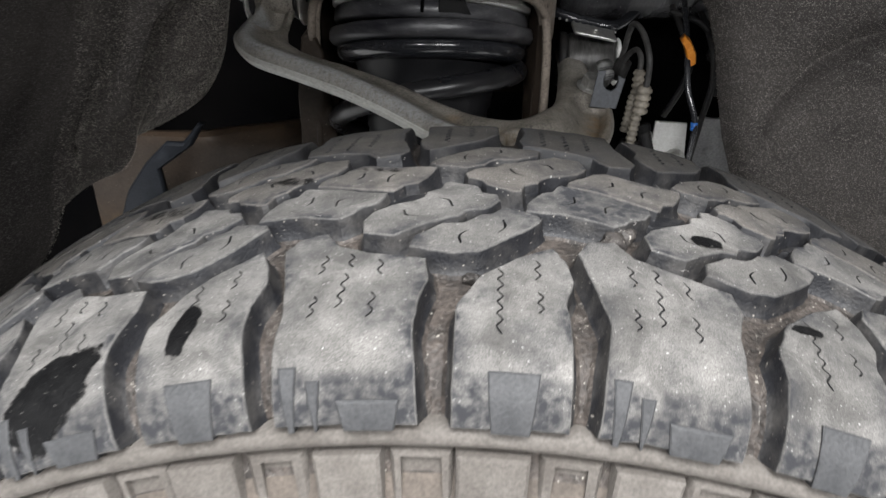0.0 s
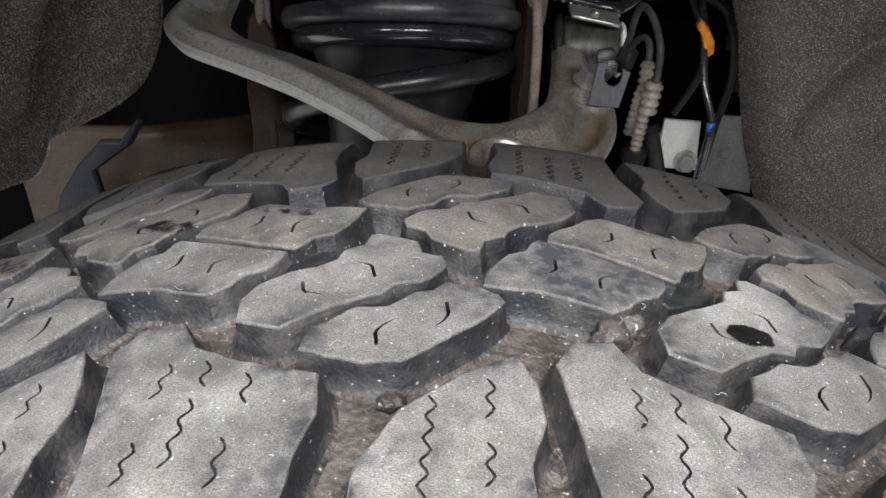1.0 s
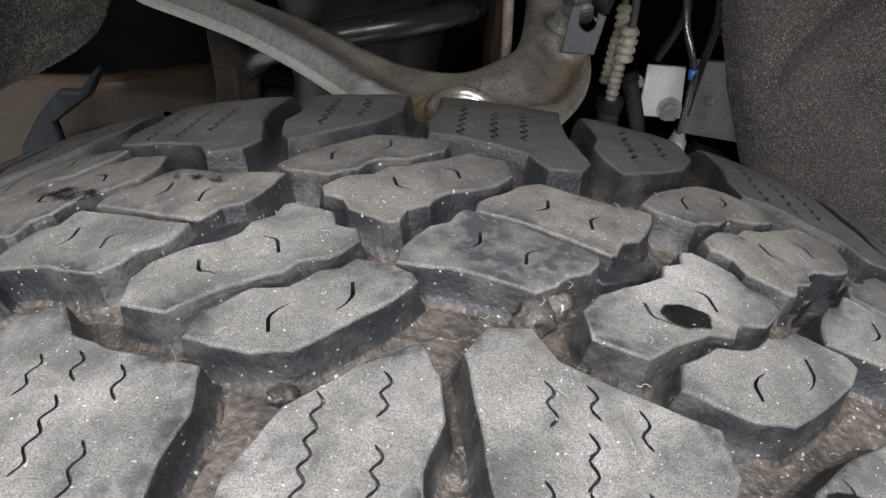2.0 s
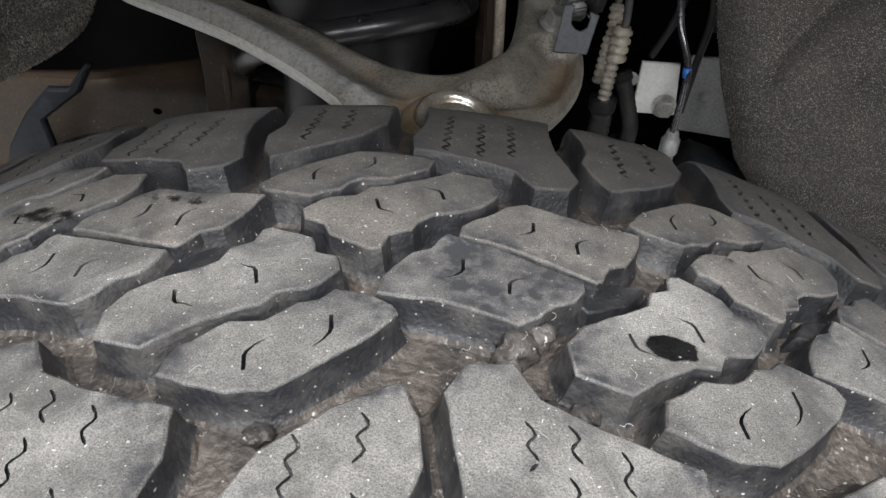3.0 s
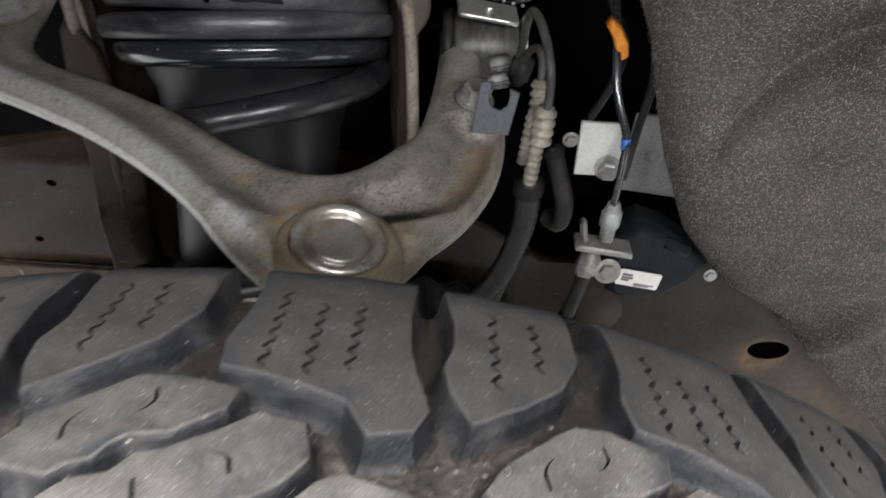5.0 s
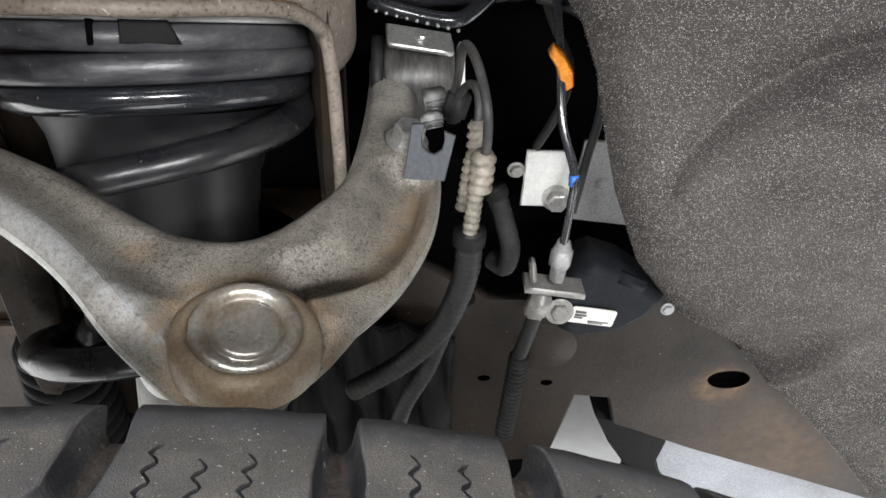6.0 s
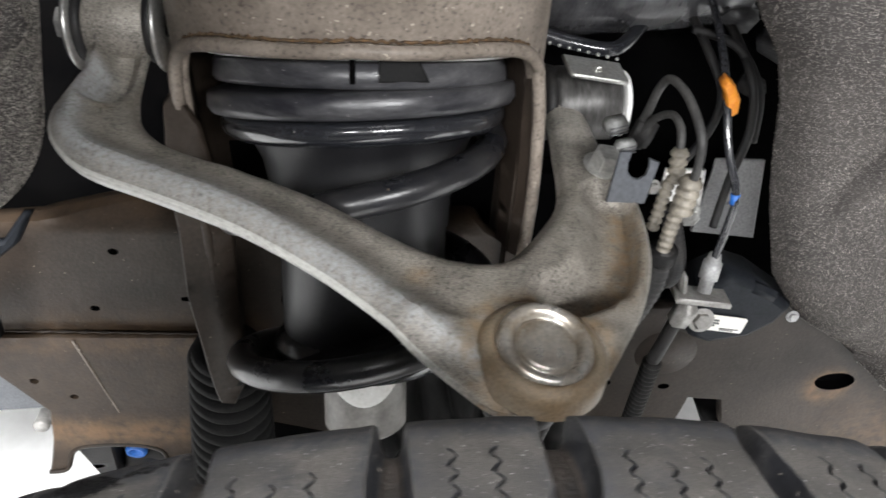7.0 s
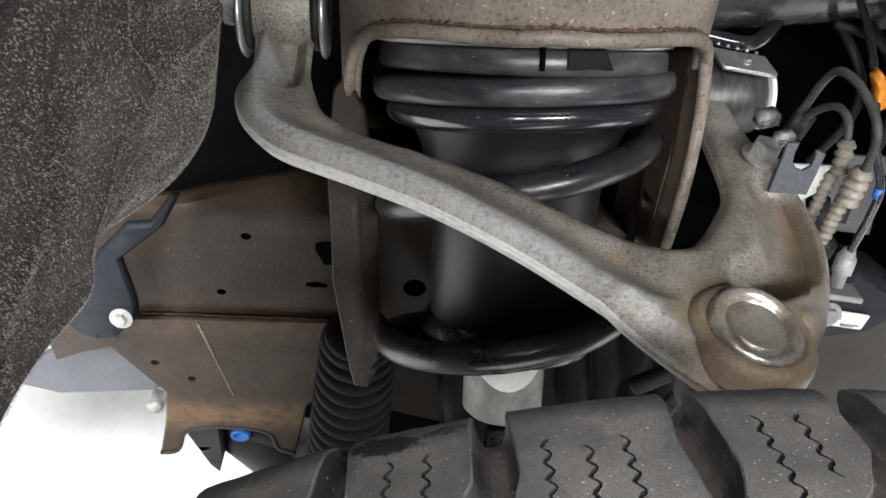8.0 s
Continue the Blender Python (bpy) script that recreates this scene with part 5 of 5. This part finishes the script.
joint = part("ball_joint", lathe([(0.0232, -0.002), (0.0230, 0.0042), (0.0222, 0.0066), (0.0206, 0.0080), (0.0188, 0.0083), (0.0172, 0.0074), (0.0160, 0.0056), (0.0153, 0.0040), (0.0146, 0.0036), (0.0141, 0.0044), (0.0134, 0.0056), (0.0124, 0.0061), (0.0080, 0.0063), (0, 0.0064)], 72, m=BJ),
             CAP, arm, "worn steel ball-joint cap with rust round its rim")
SOCKET = Matrix.Translation(BJ.translation) @ Vector((0.115, -0.03, 1.0)).to_track_quat("Z", "Y").to_matrix().to_4x4()
part("rust_rim", lathe([(0.0322, -0.010), (0.0318, -0.0045), (0.0310, -0.0008), (0.0298, 0.0014), (0.0280, 0.0032), (0.0258, 0.0046), (0.0240, 0.0046), (0.0228, 0.0028), (0.0215, 0.0)], 72, m=SOCKET), ARM_RUST, joint, "rust-stained raised rim of the socket")
part("joint_boot", lathe([(0.0, -0.06), (0.0120, -0.06), (0.0172, -0.05), (0.0224, -0.038), (0.0206, -0.026), (0.0, -0.024)], 36, m=BJ), HOSE, arm, "black rubber ball-joint boot")
BUSH_L = Matrix.Translation((-0.213, 0.452, 0.822)) @ pose(0, 0, 0, 0, 90)
part("bushing_sleeve", lathe([(0, -0.021), (0.021, -0.021), (0.0235, -0.018), (0.0235, 0.018), (0.021, 0.021), (0, 0.021)], 40, m=BUSH_L), ARM, arm)
for x, r in ((-0.0275, 0.031), (0.0265, 0.031)):
    part("bushing_washer", lathe([(0.008, -0.002), (r - 0.002, -0.002), (r, 0), (r - 0.002, 0.002), (0.008, 0.002)], 40, m=BUSH_L @ Matrix.Translation((0, 0, x))), ZINC, arm, "bright washer beside the bushing")
    part("bushing_rubber", lathe([(0.008, -0.003), (0.025, -0.003), (0.026, 0), (0.025, 0.003), (0.008, 0.003)], 40, m=BUSH_L @ Matrix.Translation((0, 0, x * 0.83))), HOSE, arm, "black rubber bushing")
bolt("pivot_bolt", Matrix.Translation((-0.2425, 0.452, 0.822)) @ pose(0, 0, 0, 0, -90), arm, 0.011, 0.012, ZINC, 1.3, "zinc-plated pivot bolt")
BUSH_R = Matrix.Translation((0.108, 0.455, 0.766)) @ pose(0, 0, 0, 0, 90)
part("bushing_sleeve", lathe([(0, -0.024), (0.024, -0.024), (0.027, -0.021), (0.027, 0.021), (0.024, 0.024), (0, 0.024)], 40, m=BUSH_R), DULLMETAL, arm, "dull oily metal bushing sleeve")
part("bushing_rubber", lathe([(0.008, -0.004), (0.027, -0.004), (0.028, 0), (0.027, 0.004), (0.008, 0.004)], 40, m=BUSH_R @ Matrix.Translation((0, 0, -0.028))), HOSE, arm, "black rubber bushing")
part("bushing_washer", lathe([(0.008, -0.002), (0.0225, -0.002), (0.0245, 0), (0.0225, 0.002), (0.008, 0.002)], 40, m=BUSH_R @ Matrix.Translation((0, 0, 0.029))), WHITE, arm, "bright washer beside the bushing")

mount = thing("mount_cap", "bare grey steel cap plate above the bushing", "bracket")
MC = Matrix.Translation((0.1085, 0.437, 0.8005)) @ pose(0, 0, 0, 4, 10, 4) @ Matrix.Diagonal((0.7, 0.75, 0.8, 1))
part("plate", slab(divide([(-0.03, -0.016), (0.028, -0.016), (0.031, -0.012), (0.031, 0.02), (-0.032, 0.02), (-0.032, -0.010)], 0.01), [(0.0012, 0.0025), (0.0, 0.0015), (0.0, -0.0012)], lambda x, y, h: MC @ Vector((x, y, h)), (), 0, None, (0, 0)), ZINC, mount)
bolt("bolt", MC @ Matrix.Translation((0.0, 0.0, 0.002)), mount, 0.004, 0.004, ZINC, 1.4)

# ---- wiring, hoses and lines behind the arm ----
clip_bolt = bolt("bolt", Matrix.Translation((0.100, 0.358, 0.7735)) @ pose(0, 0, 0, 8, 10), None, 0.0095, 0.012, ZINC, 1.35)
tagged(clip_bolt, "zinc-plated flanged bolt on the control arm", "bolt")
fork = part("wire_clip", slab(divide([(-0.015, -0.02), (0.013, -0.018), (0.0165, 0.012), (0.0085, 0.014), (0.0095, 0.008), (0.0085, 0.002), (0.004, -0.0015), (-0.001, -0.0005), (-0.0045, 0.003), (-0.0055, 0.009), (-0.0045, 0.017), (-0.013, 0.016)], 0.004),
            [(0.0006, 0.0016), (0.0, 0.001), (0.0, -0.001)], lambda x, z, h: Matrix.Translation((0.1122, 0.3345, 0.782)) @ pose(0, 0, 0, -14, 4, -6) @ Vector((x * 0.85, -h, z * 0.92)), (), 0, None, (0, 0)), PANELG)
tagged(fork, "slate-grey forked steel wire clip on the control arm", "clip")
for i, (at, size) in enumerate((((0.1176, 0.400, 0.7794), (0.015, 0.012, 0.011)), ((0.1145, 0.365, 0.7846), (0.013, 0.009, 0.009)), ((0.138, 0.4596, 0.7675), (0.004, 0.012, 0.026)))):
    con = part("connector", box(size, Matrix.Translation(at) @ pose(0, 0, 0, 10, -8, 12), 0.0018), PLUG if i < 2 else WHITE)
    for k in range(3):
        part("rib", box((size[0] * 0.9, 0.001, 0.0012), Matrix.Translation(at) @ pose(0, 0, 0, 10, -8, 12) @ Matrix.Translation((0, -size[1] / 2 - 0.0002, (k - 1) * size[2] * 0.28)), 0.0003), SATIN, con)
    tagged(con, "small pale grey ribbed plug on the wiring", "connector")
loom = thing("wiring_loom", "black wires looping into cream corrugated sleeves", "wiring")
part("wire", tube([(0.124, 0.384, 0.775), (0.1295, 0.380, 0.80), (0.1305, 0.372, 0.822), (0.1323, 0.3616, 0.8336), (0.137, 0.342, 0.832), (0.1413, 0.3205, 0.819), (0.1425, 0.316, 0.80), (0.1412, 0.3157, 0.785)], 0.0027, 10, 8), WIRE, loom)
part("wire", tube([(0.127, 0.381, 0.78), (0.132, 0.372, 0.80), (0.1371, 0.3584, 0.8114), (0.1398, 0.346, 0.808), (0.1389, 0.336, 0.795)], 0.0025, 10, 8), WIRE, loom)
part("grommet", box((0.014, 0.014, 0.024), Matrix.Translation((0.130, 0.380, 0.786)) @ pose(0, 0, 0, 5, 12, 10), 0.004), HOSE, loom, "black rubber grommet")


def ribbed(a, b, r, n):
    a, b = Vector(a), Vector(b)
    d = b - a
    m = Matrix.Translation(a) @ d.to_track_quat("Z", "Y").to_matrix().to_4x4()
    length = d.length
    prof = [(0, 0)]
    for k in range(n):
        z = length * k / n
        s = length / n
        prof += [(r * 0.74, z), (r * 0.78, z + 0.25 * s), (r, z + 0.45 * s), (r, z + 0.75 * s), (r * 0.78, z + 0.95 * s)]
    prof += [(r * 0.7, length), (0, length)]
    return lathe(prof, 20, m=m)


part("sleeve", ribbed((0.139, 0.338, 0.800), (0.1385, 0.332, 0.779), 0.0056, 4), CREAM, loom, "cream corrugated sleeve")
part("sleeve", ribbed((0.1414, 0.3165, 0.793), (0.1402, 0.316, 0.768), 0.0072, 4), CREAM, loom, "wide cream corrugated sleeve")
part("sleeve", ribbed((0.1392, 0.3185, 0.770), (0.1372, 0.318, 0.735), 0.0048, 7), CREAM, loom, "cream corrugated sleeve")
part("sleeve", ribbed((0.1365, 0.335, 0.778), (0.133, 0.333, 0.742), 0.0042, 7), CREAM, loom, "narrow cream corrugated sleeve")
for pts, r in (([(0.1372, 0.318, 0.738), (0.1365, 0.32, 0.70), (0.124, 0.33, 0.645), (0.098, 0.345, 0.592), (0.06, 0.35, 0.555)], 0.0085),
               ([(0.14, 0.345, 0.66), (0.128, 0.352, 0.62), (0.117, 0.355, 0.575), (0.10, 0.355, 0.53), (0.09, 0.36, 0.47)], 0.007),
               ([(0.156, 0.366, 0.735), (0.164, 0.362, 0.712), (0.17, 0.36, 0.69), (0.168, 0.362, 0.672), (0.16, 0.372, 0.67)], 0.007)):
    hose = thing("hose", "dusty black corrugated hose behind the control arm", "hose", group="hoses behind the arm")
    part("tube", tube(pts, lambda f, r=r: r * (0.93 + 0.07 * math.sin(f * 330)), 14, 22), HOSE, hose)
    a, b = Vector(pts[0]), Vector(pts[1])
    part("cuff", tube([a, a.lerp(b, 0.12), a.lerp(b, 0.25)], r * 1.16, 14, 2), BOOTRUB, hose, "smooth rubber cuff")
SUSPENSION = Matrix.Translation((0.0075, 0.0518, -0.0481)) @ Matrix(((0.9999, -0.0107, -0.0131, 0), (0.0101, 0.999, -0.0443, 0), (0.0136, 0.0441, 0.9989, 0), (0, 0, 0, 1))) @ Matrix.Scale(1.0211, 4)
built = settle(built, SUSPENSION)
brake = thing("brake_line", "steel brake line joined to a rubber hose on a bracket", "brake line")
part("pipe", tube([(0.196, 0.54, 0.85), (0.198, 0.48, 0.825), (0.20, 0.438, 0.79), (0.203, 0.415, 0.755), (0.2135, 0.403, 0.725), (0.2148, 0.401, 0.70), (0.2155, 0.405, 0.662)], 0.0031, 10, 8), GLOSSBLK, brake, "black-coated steel pipe")
part("pipe_mark", tube([(0.2137, 0.4028, 0.7235), (0.2143, 0.402, 0.7155)], 0.0036, 10, 1, False), BLUE, brake, "blue paint mark")
part("fitting", lathe([(0, 0), (0.0062, 0), (0.0062, 0.012), (0.0085, 0.013), (0.0085, 0.026), (0.007, 0.027), (0.005, 0.034), (0, 0.034)], 6, m=Matrix.Translation((0.2145, 0.402, 0.631)) @ pose(0, 0, 0, -8, 3)), PLATE, brake, "hexagonal steel hose fitting")
part("bracket", slab(divide([(0.19, 0.0), (0.236, 0.0), (0.236, 0.02), (0.19, 0.02)], 0.008), [(0.001, 0.003), (0.0, 0.002), (0.0, -0.002)], lambda x, y, h: Vector((x, 0.392 + y, 0.6255 + h - 0.12 * (x - 0.21))), (), 0, None, (0, 0)), ALU, brake, "pale steel support bracket")
part("bracket_ear", box((0.005, 0.012, 0.03), Matrix.Translation((0.197, 0.405, 0.632)) @ pose(0, 0, 0, 0, -10), 0.0015), ALU, brake)
part("union", box((0.016, 0.016, 0.026), Matrix.Translation((0.204, 0.404, 0.605)) @ pose(0, 0, 0, 8, 10), 0.003), ALU, brake, "pale metal union")
bolt("bolt", Matrix.Translation((0.222, 0.405, 0.597)) @ pose(0, 0, 0, 78), brake, 0.0075, 0.006, ALU, 1.5)
part("hose", tube([(0.2065, 0.412, 0.60), (0.204, 0.418, 0.565), (0.199, 0.42, 0.532)], 0.0062, 12, 6), HOSE, brake)
part("hose_sleeve", ribbed((0.1995, 0.42, 0.534), (0.198, 0.428, 0.42), 0.0088, 20), HOSE, brake, "ribbed black sleeve")

tank = thing("actuator_housing", "slate-grey plastic housing with a white label", "housing")
part("body", slab(divide([(0.228, 0.61), (0.25, 0.625), (0.275, 0.617), (0.315, 0.59), (0.305, 0.57), (0.285, 0.553), (0.25, 0.545), (0.232, 0.552)], 0.008), [(0.007, 0.02), (0.003, 0.018), (0.0, 0.012), (0.0, -0.02)],
                  lambda x, z, h: Vector((x, 0.448 - h, z)), (), 0.01, None, (0, 0)), SLATE, tank)
part("ear", box((0.03, 0.01, 0.012), Matrix.Translation((0.283, 0.432, 0.606)) @ pose(0, 0, 0, 0, 25), 0.003), SLATE, tank)
LAB = Matrix.Translation((0.2565, 0.4265, 0.5725)) @ pose(0, 0, 0, 0, 8)
label = part("label", slab(divide([(-0.0185, -0.0085), (0.0185, -0.0085), (0.0195, -0.006), (0.0195, 0.0075), (0.017, 0.0095), (-0.017, 0.0095), (-0.0195, 0.0075), (-0.0195, -0.006)], 0.006), [(0.0004, 0.0008), (0.0, 0.0)],
                           lambda x, z, h: LAB @ Vector((x, -h, z)), (), 0, None, (0, 0)), PAPER, tank, "white paper label with grey print")
for x, z, w, hh in ((-0.011, 0.004, 0.009, 0.0022), (-0.0105, 0.0008, 0.01, 0.002), (-0.012, -0.002, 0.007, 0.0018), (0.006, -0.0045, 0.018, 0.001), (0.004, -0.0062, 0.013, 0.0008)):
    part("print_bar", box((w, 0.0004, hh), LAB @ Matrix.Translation((x, -0.0011, z)), 0), INK, label)

plates = thing("steel_plate", "pale bare steel plate with a bolt behind the wiring", "plate", group="plates behind the wiring")
part("plate", slab(divide([(0.197, 0.634), (0.239, 0.634), (0.233, 0.687), (0.197, 0.687)], 0.012), [(0.001, 0.002), (0.0, 0.001), (0.0, -0.002)], lambda x, z, h: Vector((x, 0.498 - h, z)), (), 0, None, (0, 0)), WHITE, plates)
bolt("bolt", Matrix.Translation((0.226, 0.495, 0.644)) @ pose(0, 0, 0, 88), plates, 0.009, 0.011, ZINC, 1.35)
bolt("bolt", Matrix.Translation((0.190, 0.499, 0.668)) @ pose(0, 0, 0, 88), plates, 0.0055, 0.006, ALU, 1.3)
plate_b = part("steel_plate", slab(divide([(0.243, 0.612), (0.305, 0.606), (0.29, 0.69), (0.246, 0.69)], 0.012), [(0.001, 0.002), (0.0, 0.001), (0.0, -0.002)], lambda x, z, h: Vector((x, 0.512 - h, z)), [circle(0.268, 0.65, 0.007, 16)], 0.02, -0.012, (0, 0)), PLATE)
tagged(plate_b, "dull grey steel plate with a round hole", "plate", "plates behind the wiring")
clip = part("wire_retainer", slab(divide([(-0.004, -0.022), (0.004, -0.02), (0.0075, -0.006), (0.004, 0.012), (-0.002, 0.021), (-0.009, 0.016), (-0.006, 0.002), (-0.007, -0.008)], 0.004),
            [(0.0015, 0.006), (0.0, 0.004), (0.0, -0.004)], lambda x, z, h: Matrix.Translation((0.2005, 0.431, 0.7895)) @ pose(0, 0, 0, 10, -24) @ Vector((x * 0.7, -h, z * 0.8)), (), 0, None, (0, 0)), ORANGE)
tagged(clip, "bright orange plastic wire retainer", "clip")
# pale streaks in the colour: dust, and broad highlights painted in
COVER = material("streaked_glossy_cover", (0.03, 0.03, 0.034), 0.25, second=(0.13, 0.128, 0.132), scale=16, amount=0.9, fine=400, bump=0.08, coat=0.3, stretch=(1.8, 0.5, 0.5), detail=8,
                 spots=(0.3, 0.29, 0.28), spot_scale=420, spot_cut=0.74)
cover = thing("airbox_cover", "glossy black plastic cover above the wiring", "cover")
part("shell", lathe([(0, 0.13), (0.03, 0.13), (0.06, 0.12), (0.078, 0.085), (0.083, 0.03), (0.083, -0.06), (0.077, -0.095), (0.04, -0.108), (0, -0.108)], 64, m=Matrix.Translation((0.165, 0.578, 0.866)) @ pose(0, 0, 0, 0, 84)), COVER, cover)
part("edge_strip", tube([(0.07, 0.515, 0.798), (0.10, 0.508, 0.792), (0.135, 0.507, 0.789), (0.16, 0.53, 0.80)], 0.006, 10, 8), GLOSSBLK, cover, "black rolled edge")
for k in range(9):
    part("stud", lathe([(0, 0.0015), (0.0012, 0.001), (0.0015, 0)], 10, m=Matrix.Translation((0.075 + 0.0075 * k, 0.5065 - 0.0012 * k, 0.7935 - 0.0011 * k)) @ pose(0, 0, 0, 80)), ZINC, cover, "tiny bright stud")
for at, size, mat in (((0.235, 0.53, 0.815), (0.028, 0.03, 0.02), SATIN), ((0.27, 0.52, 0.79), (0.03, 0.02, 0.016), SATIN), ((0.262, 0.55, 0.83), (0.016, 0.02, 0.028), PLATE), ((0.25, 0.50, 0.765), (0.022, 0.018, 0.014), HOSE)):
    tagged(part("connector", box(size, Matrix.Translation(at) @ pose(0, 0, 0, 12, 25, -10), 0.003), mat), "plastic plug on the engine wiring", "connector", "plugs by the cover")
for pts in ([(0.19, 0.58, 0.83), (0.20, 0.49, 0.80), (0.215, 0.475, 0.77), (0.212, 0.47, 0.74), (0.20, 0.48, 0.70)], [(0.225, 0.57, 0.82), (0.232, 0.48, 0.79), (0.24, 0.462, 0.75), (0.236, 0.46, 0.70), (0.23, 0.45, 0.66)],
            [(0.19, 0.50, 0.81), (0.225, 0.49, 0.80), (0.245, 0.475, 0.77), (0.25, 0.47, 0.73)]):
    tagged(part("wire", tube(pts, 0.0035, 10, 8), HOSE), "black wire hanging in the engine bay", "wire", "engine bay wires")

built = settle(built, Matrix.Translation((-0.004, 0.013, -0.005)))

# ---- debris in the grooves ----


def lump(name, u, v, h, size, mat, label, category, seed):
    rnd = random.Random(seed)
    bm = bmesh.new()
    bmesh.ops.create_icosphere(bm, subdivisions=3, radius=1)
    for w in bm.verts:
        w.co *= 1 + 0.45 * noise.noise(w.co * 1.7 + Vector((seed, 0, 0))) + 0.3 * noise.noise(w.co * 4.3 + Vector((seed, 3, 0)))
        w.co.x, w.co.y, w.co.z = w.co.x * size[0], w.co.y * size[1], w.co.z * size[2]
    bmesh.ops.transform(bm, matrix=Matrix.Translation(WHEEL @ on_tyre(u, v, h)) @ pose(0, 0, 0, rnd.uniform(-30, 30), rnd.uniform(-30, 30), rnd.uniform(0, 90)), verts=bm.verts)
    return tagged(part(name, bm, mat), label, category)


lump("mud_clod", -0.03, 0.0365, -0.009, (0.0035, 0.003, 0.003), GROOVE, "clod of dried mud in a tread groove", "mud", 14)


for u, v, h, size, seed in ((0.0405, -0.0335, -0.0075, (0.0058, 0.0046, 0.0052), 31), (0.0462, -0.0292, -0.006, (0.0046, 0.0028, 0.004), 32), (0.0378, -0.0402, -0.009, (0.0042, 0.0036, 0.003), 33),
                           (0.051, -0.0525, -0.0105, (0.006, 0.005, 0.0026), 34), (0.0585, -0.049, -0.0105, (0.0052, 0.0045, 0.0028), 35), (-0.0225, -0.0665, -0.0105, (0.005, 0.0035, 0.0022), 36)):
    lump("mud_clod", u, v, h, size, CRUST, "rounded clod of crusted mud and rubber in a groove", "mud", seed)

rnd = random.Random(21)
lint = bmesh.new()
for _ in range(60):
    u, v = rnd.uniform(-0.12, 0.16), rnd.uniform(-0.075, 0.04)
    h = rnd.choice((-0.0108, -0.0105, 0.0009))
    a, pts = rnd.uniform(0, 6.28), []
    for k in range(5):
        pts.append(WHEEL @ on_tyre(u, v, h + rnd.uniform(0, 0.0007)))
        u, v = u + 0.001 * math.cos(a), v + 0.001 * math.sin(a)
        a += rnd.uniform(-1.2, 1.6)
    tube(pts, 0.00008, 5, 3, bm=lint)
tagged(part("lint", lint, LINT), "pale hairs and lint caught on the tread", "lint", kind="stuff")
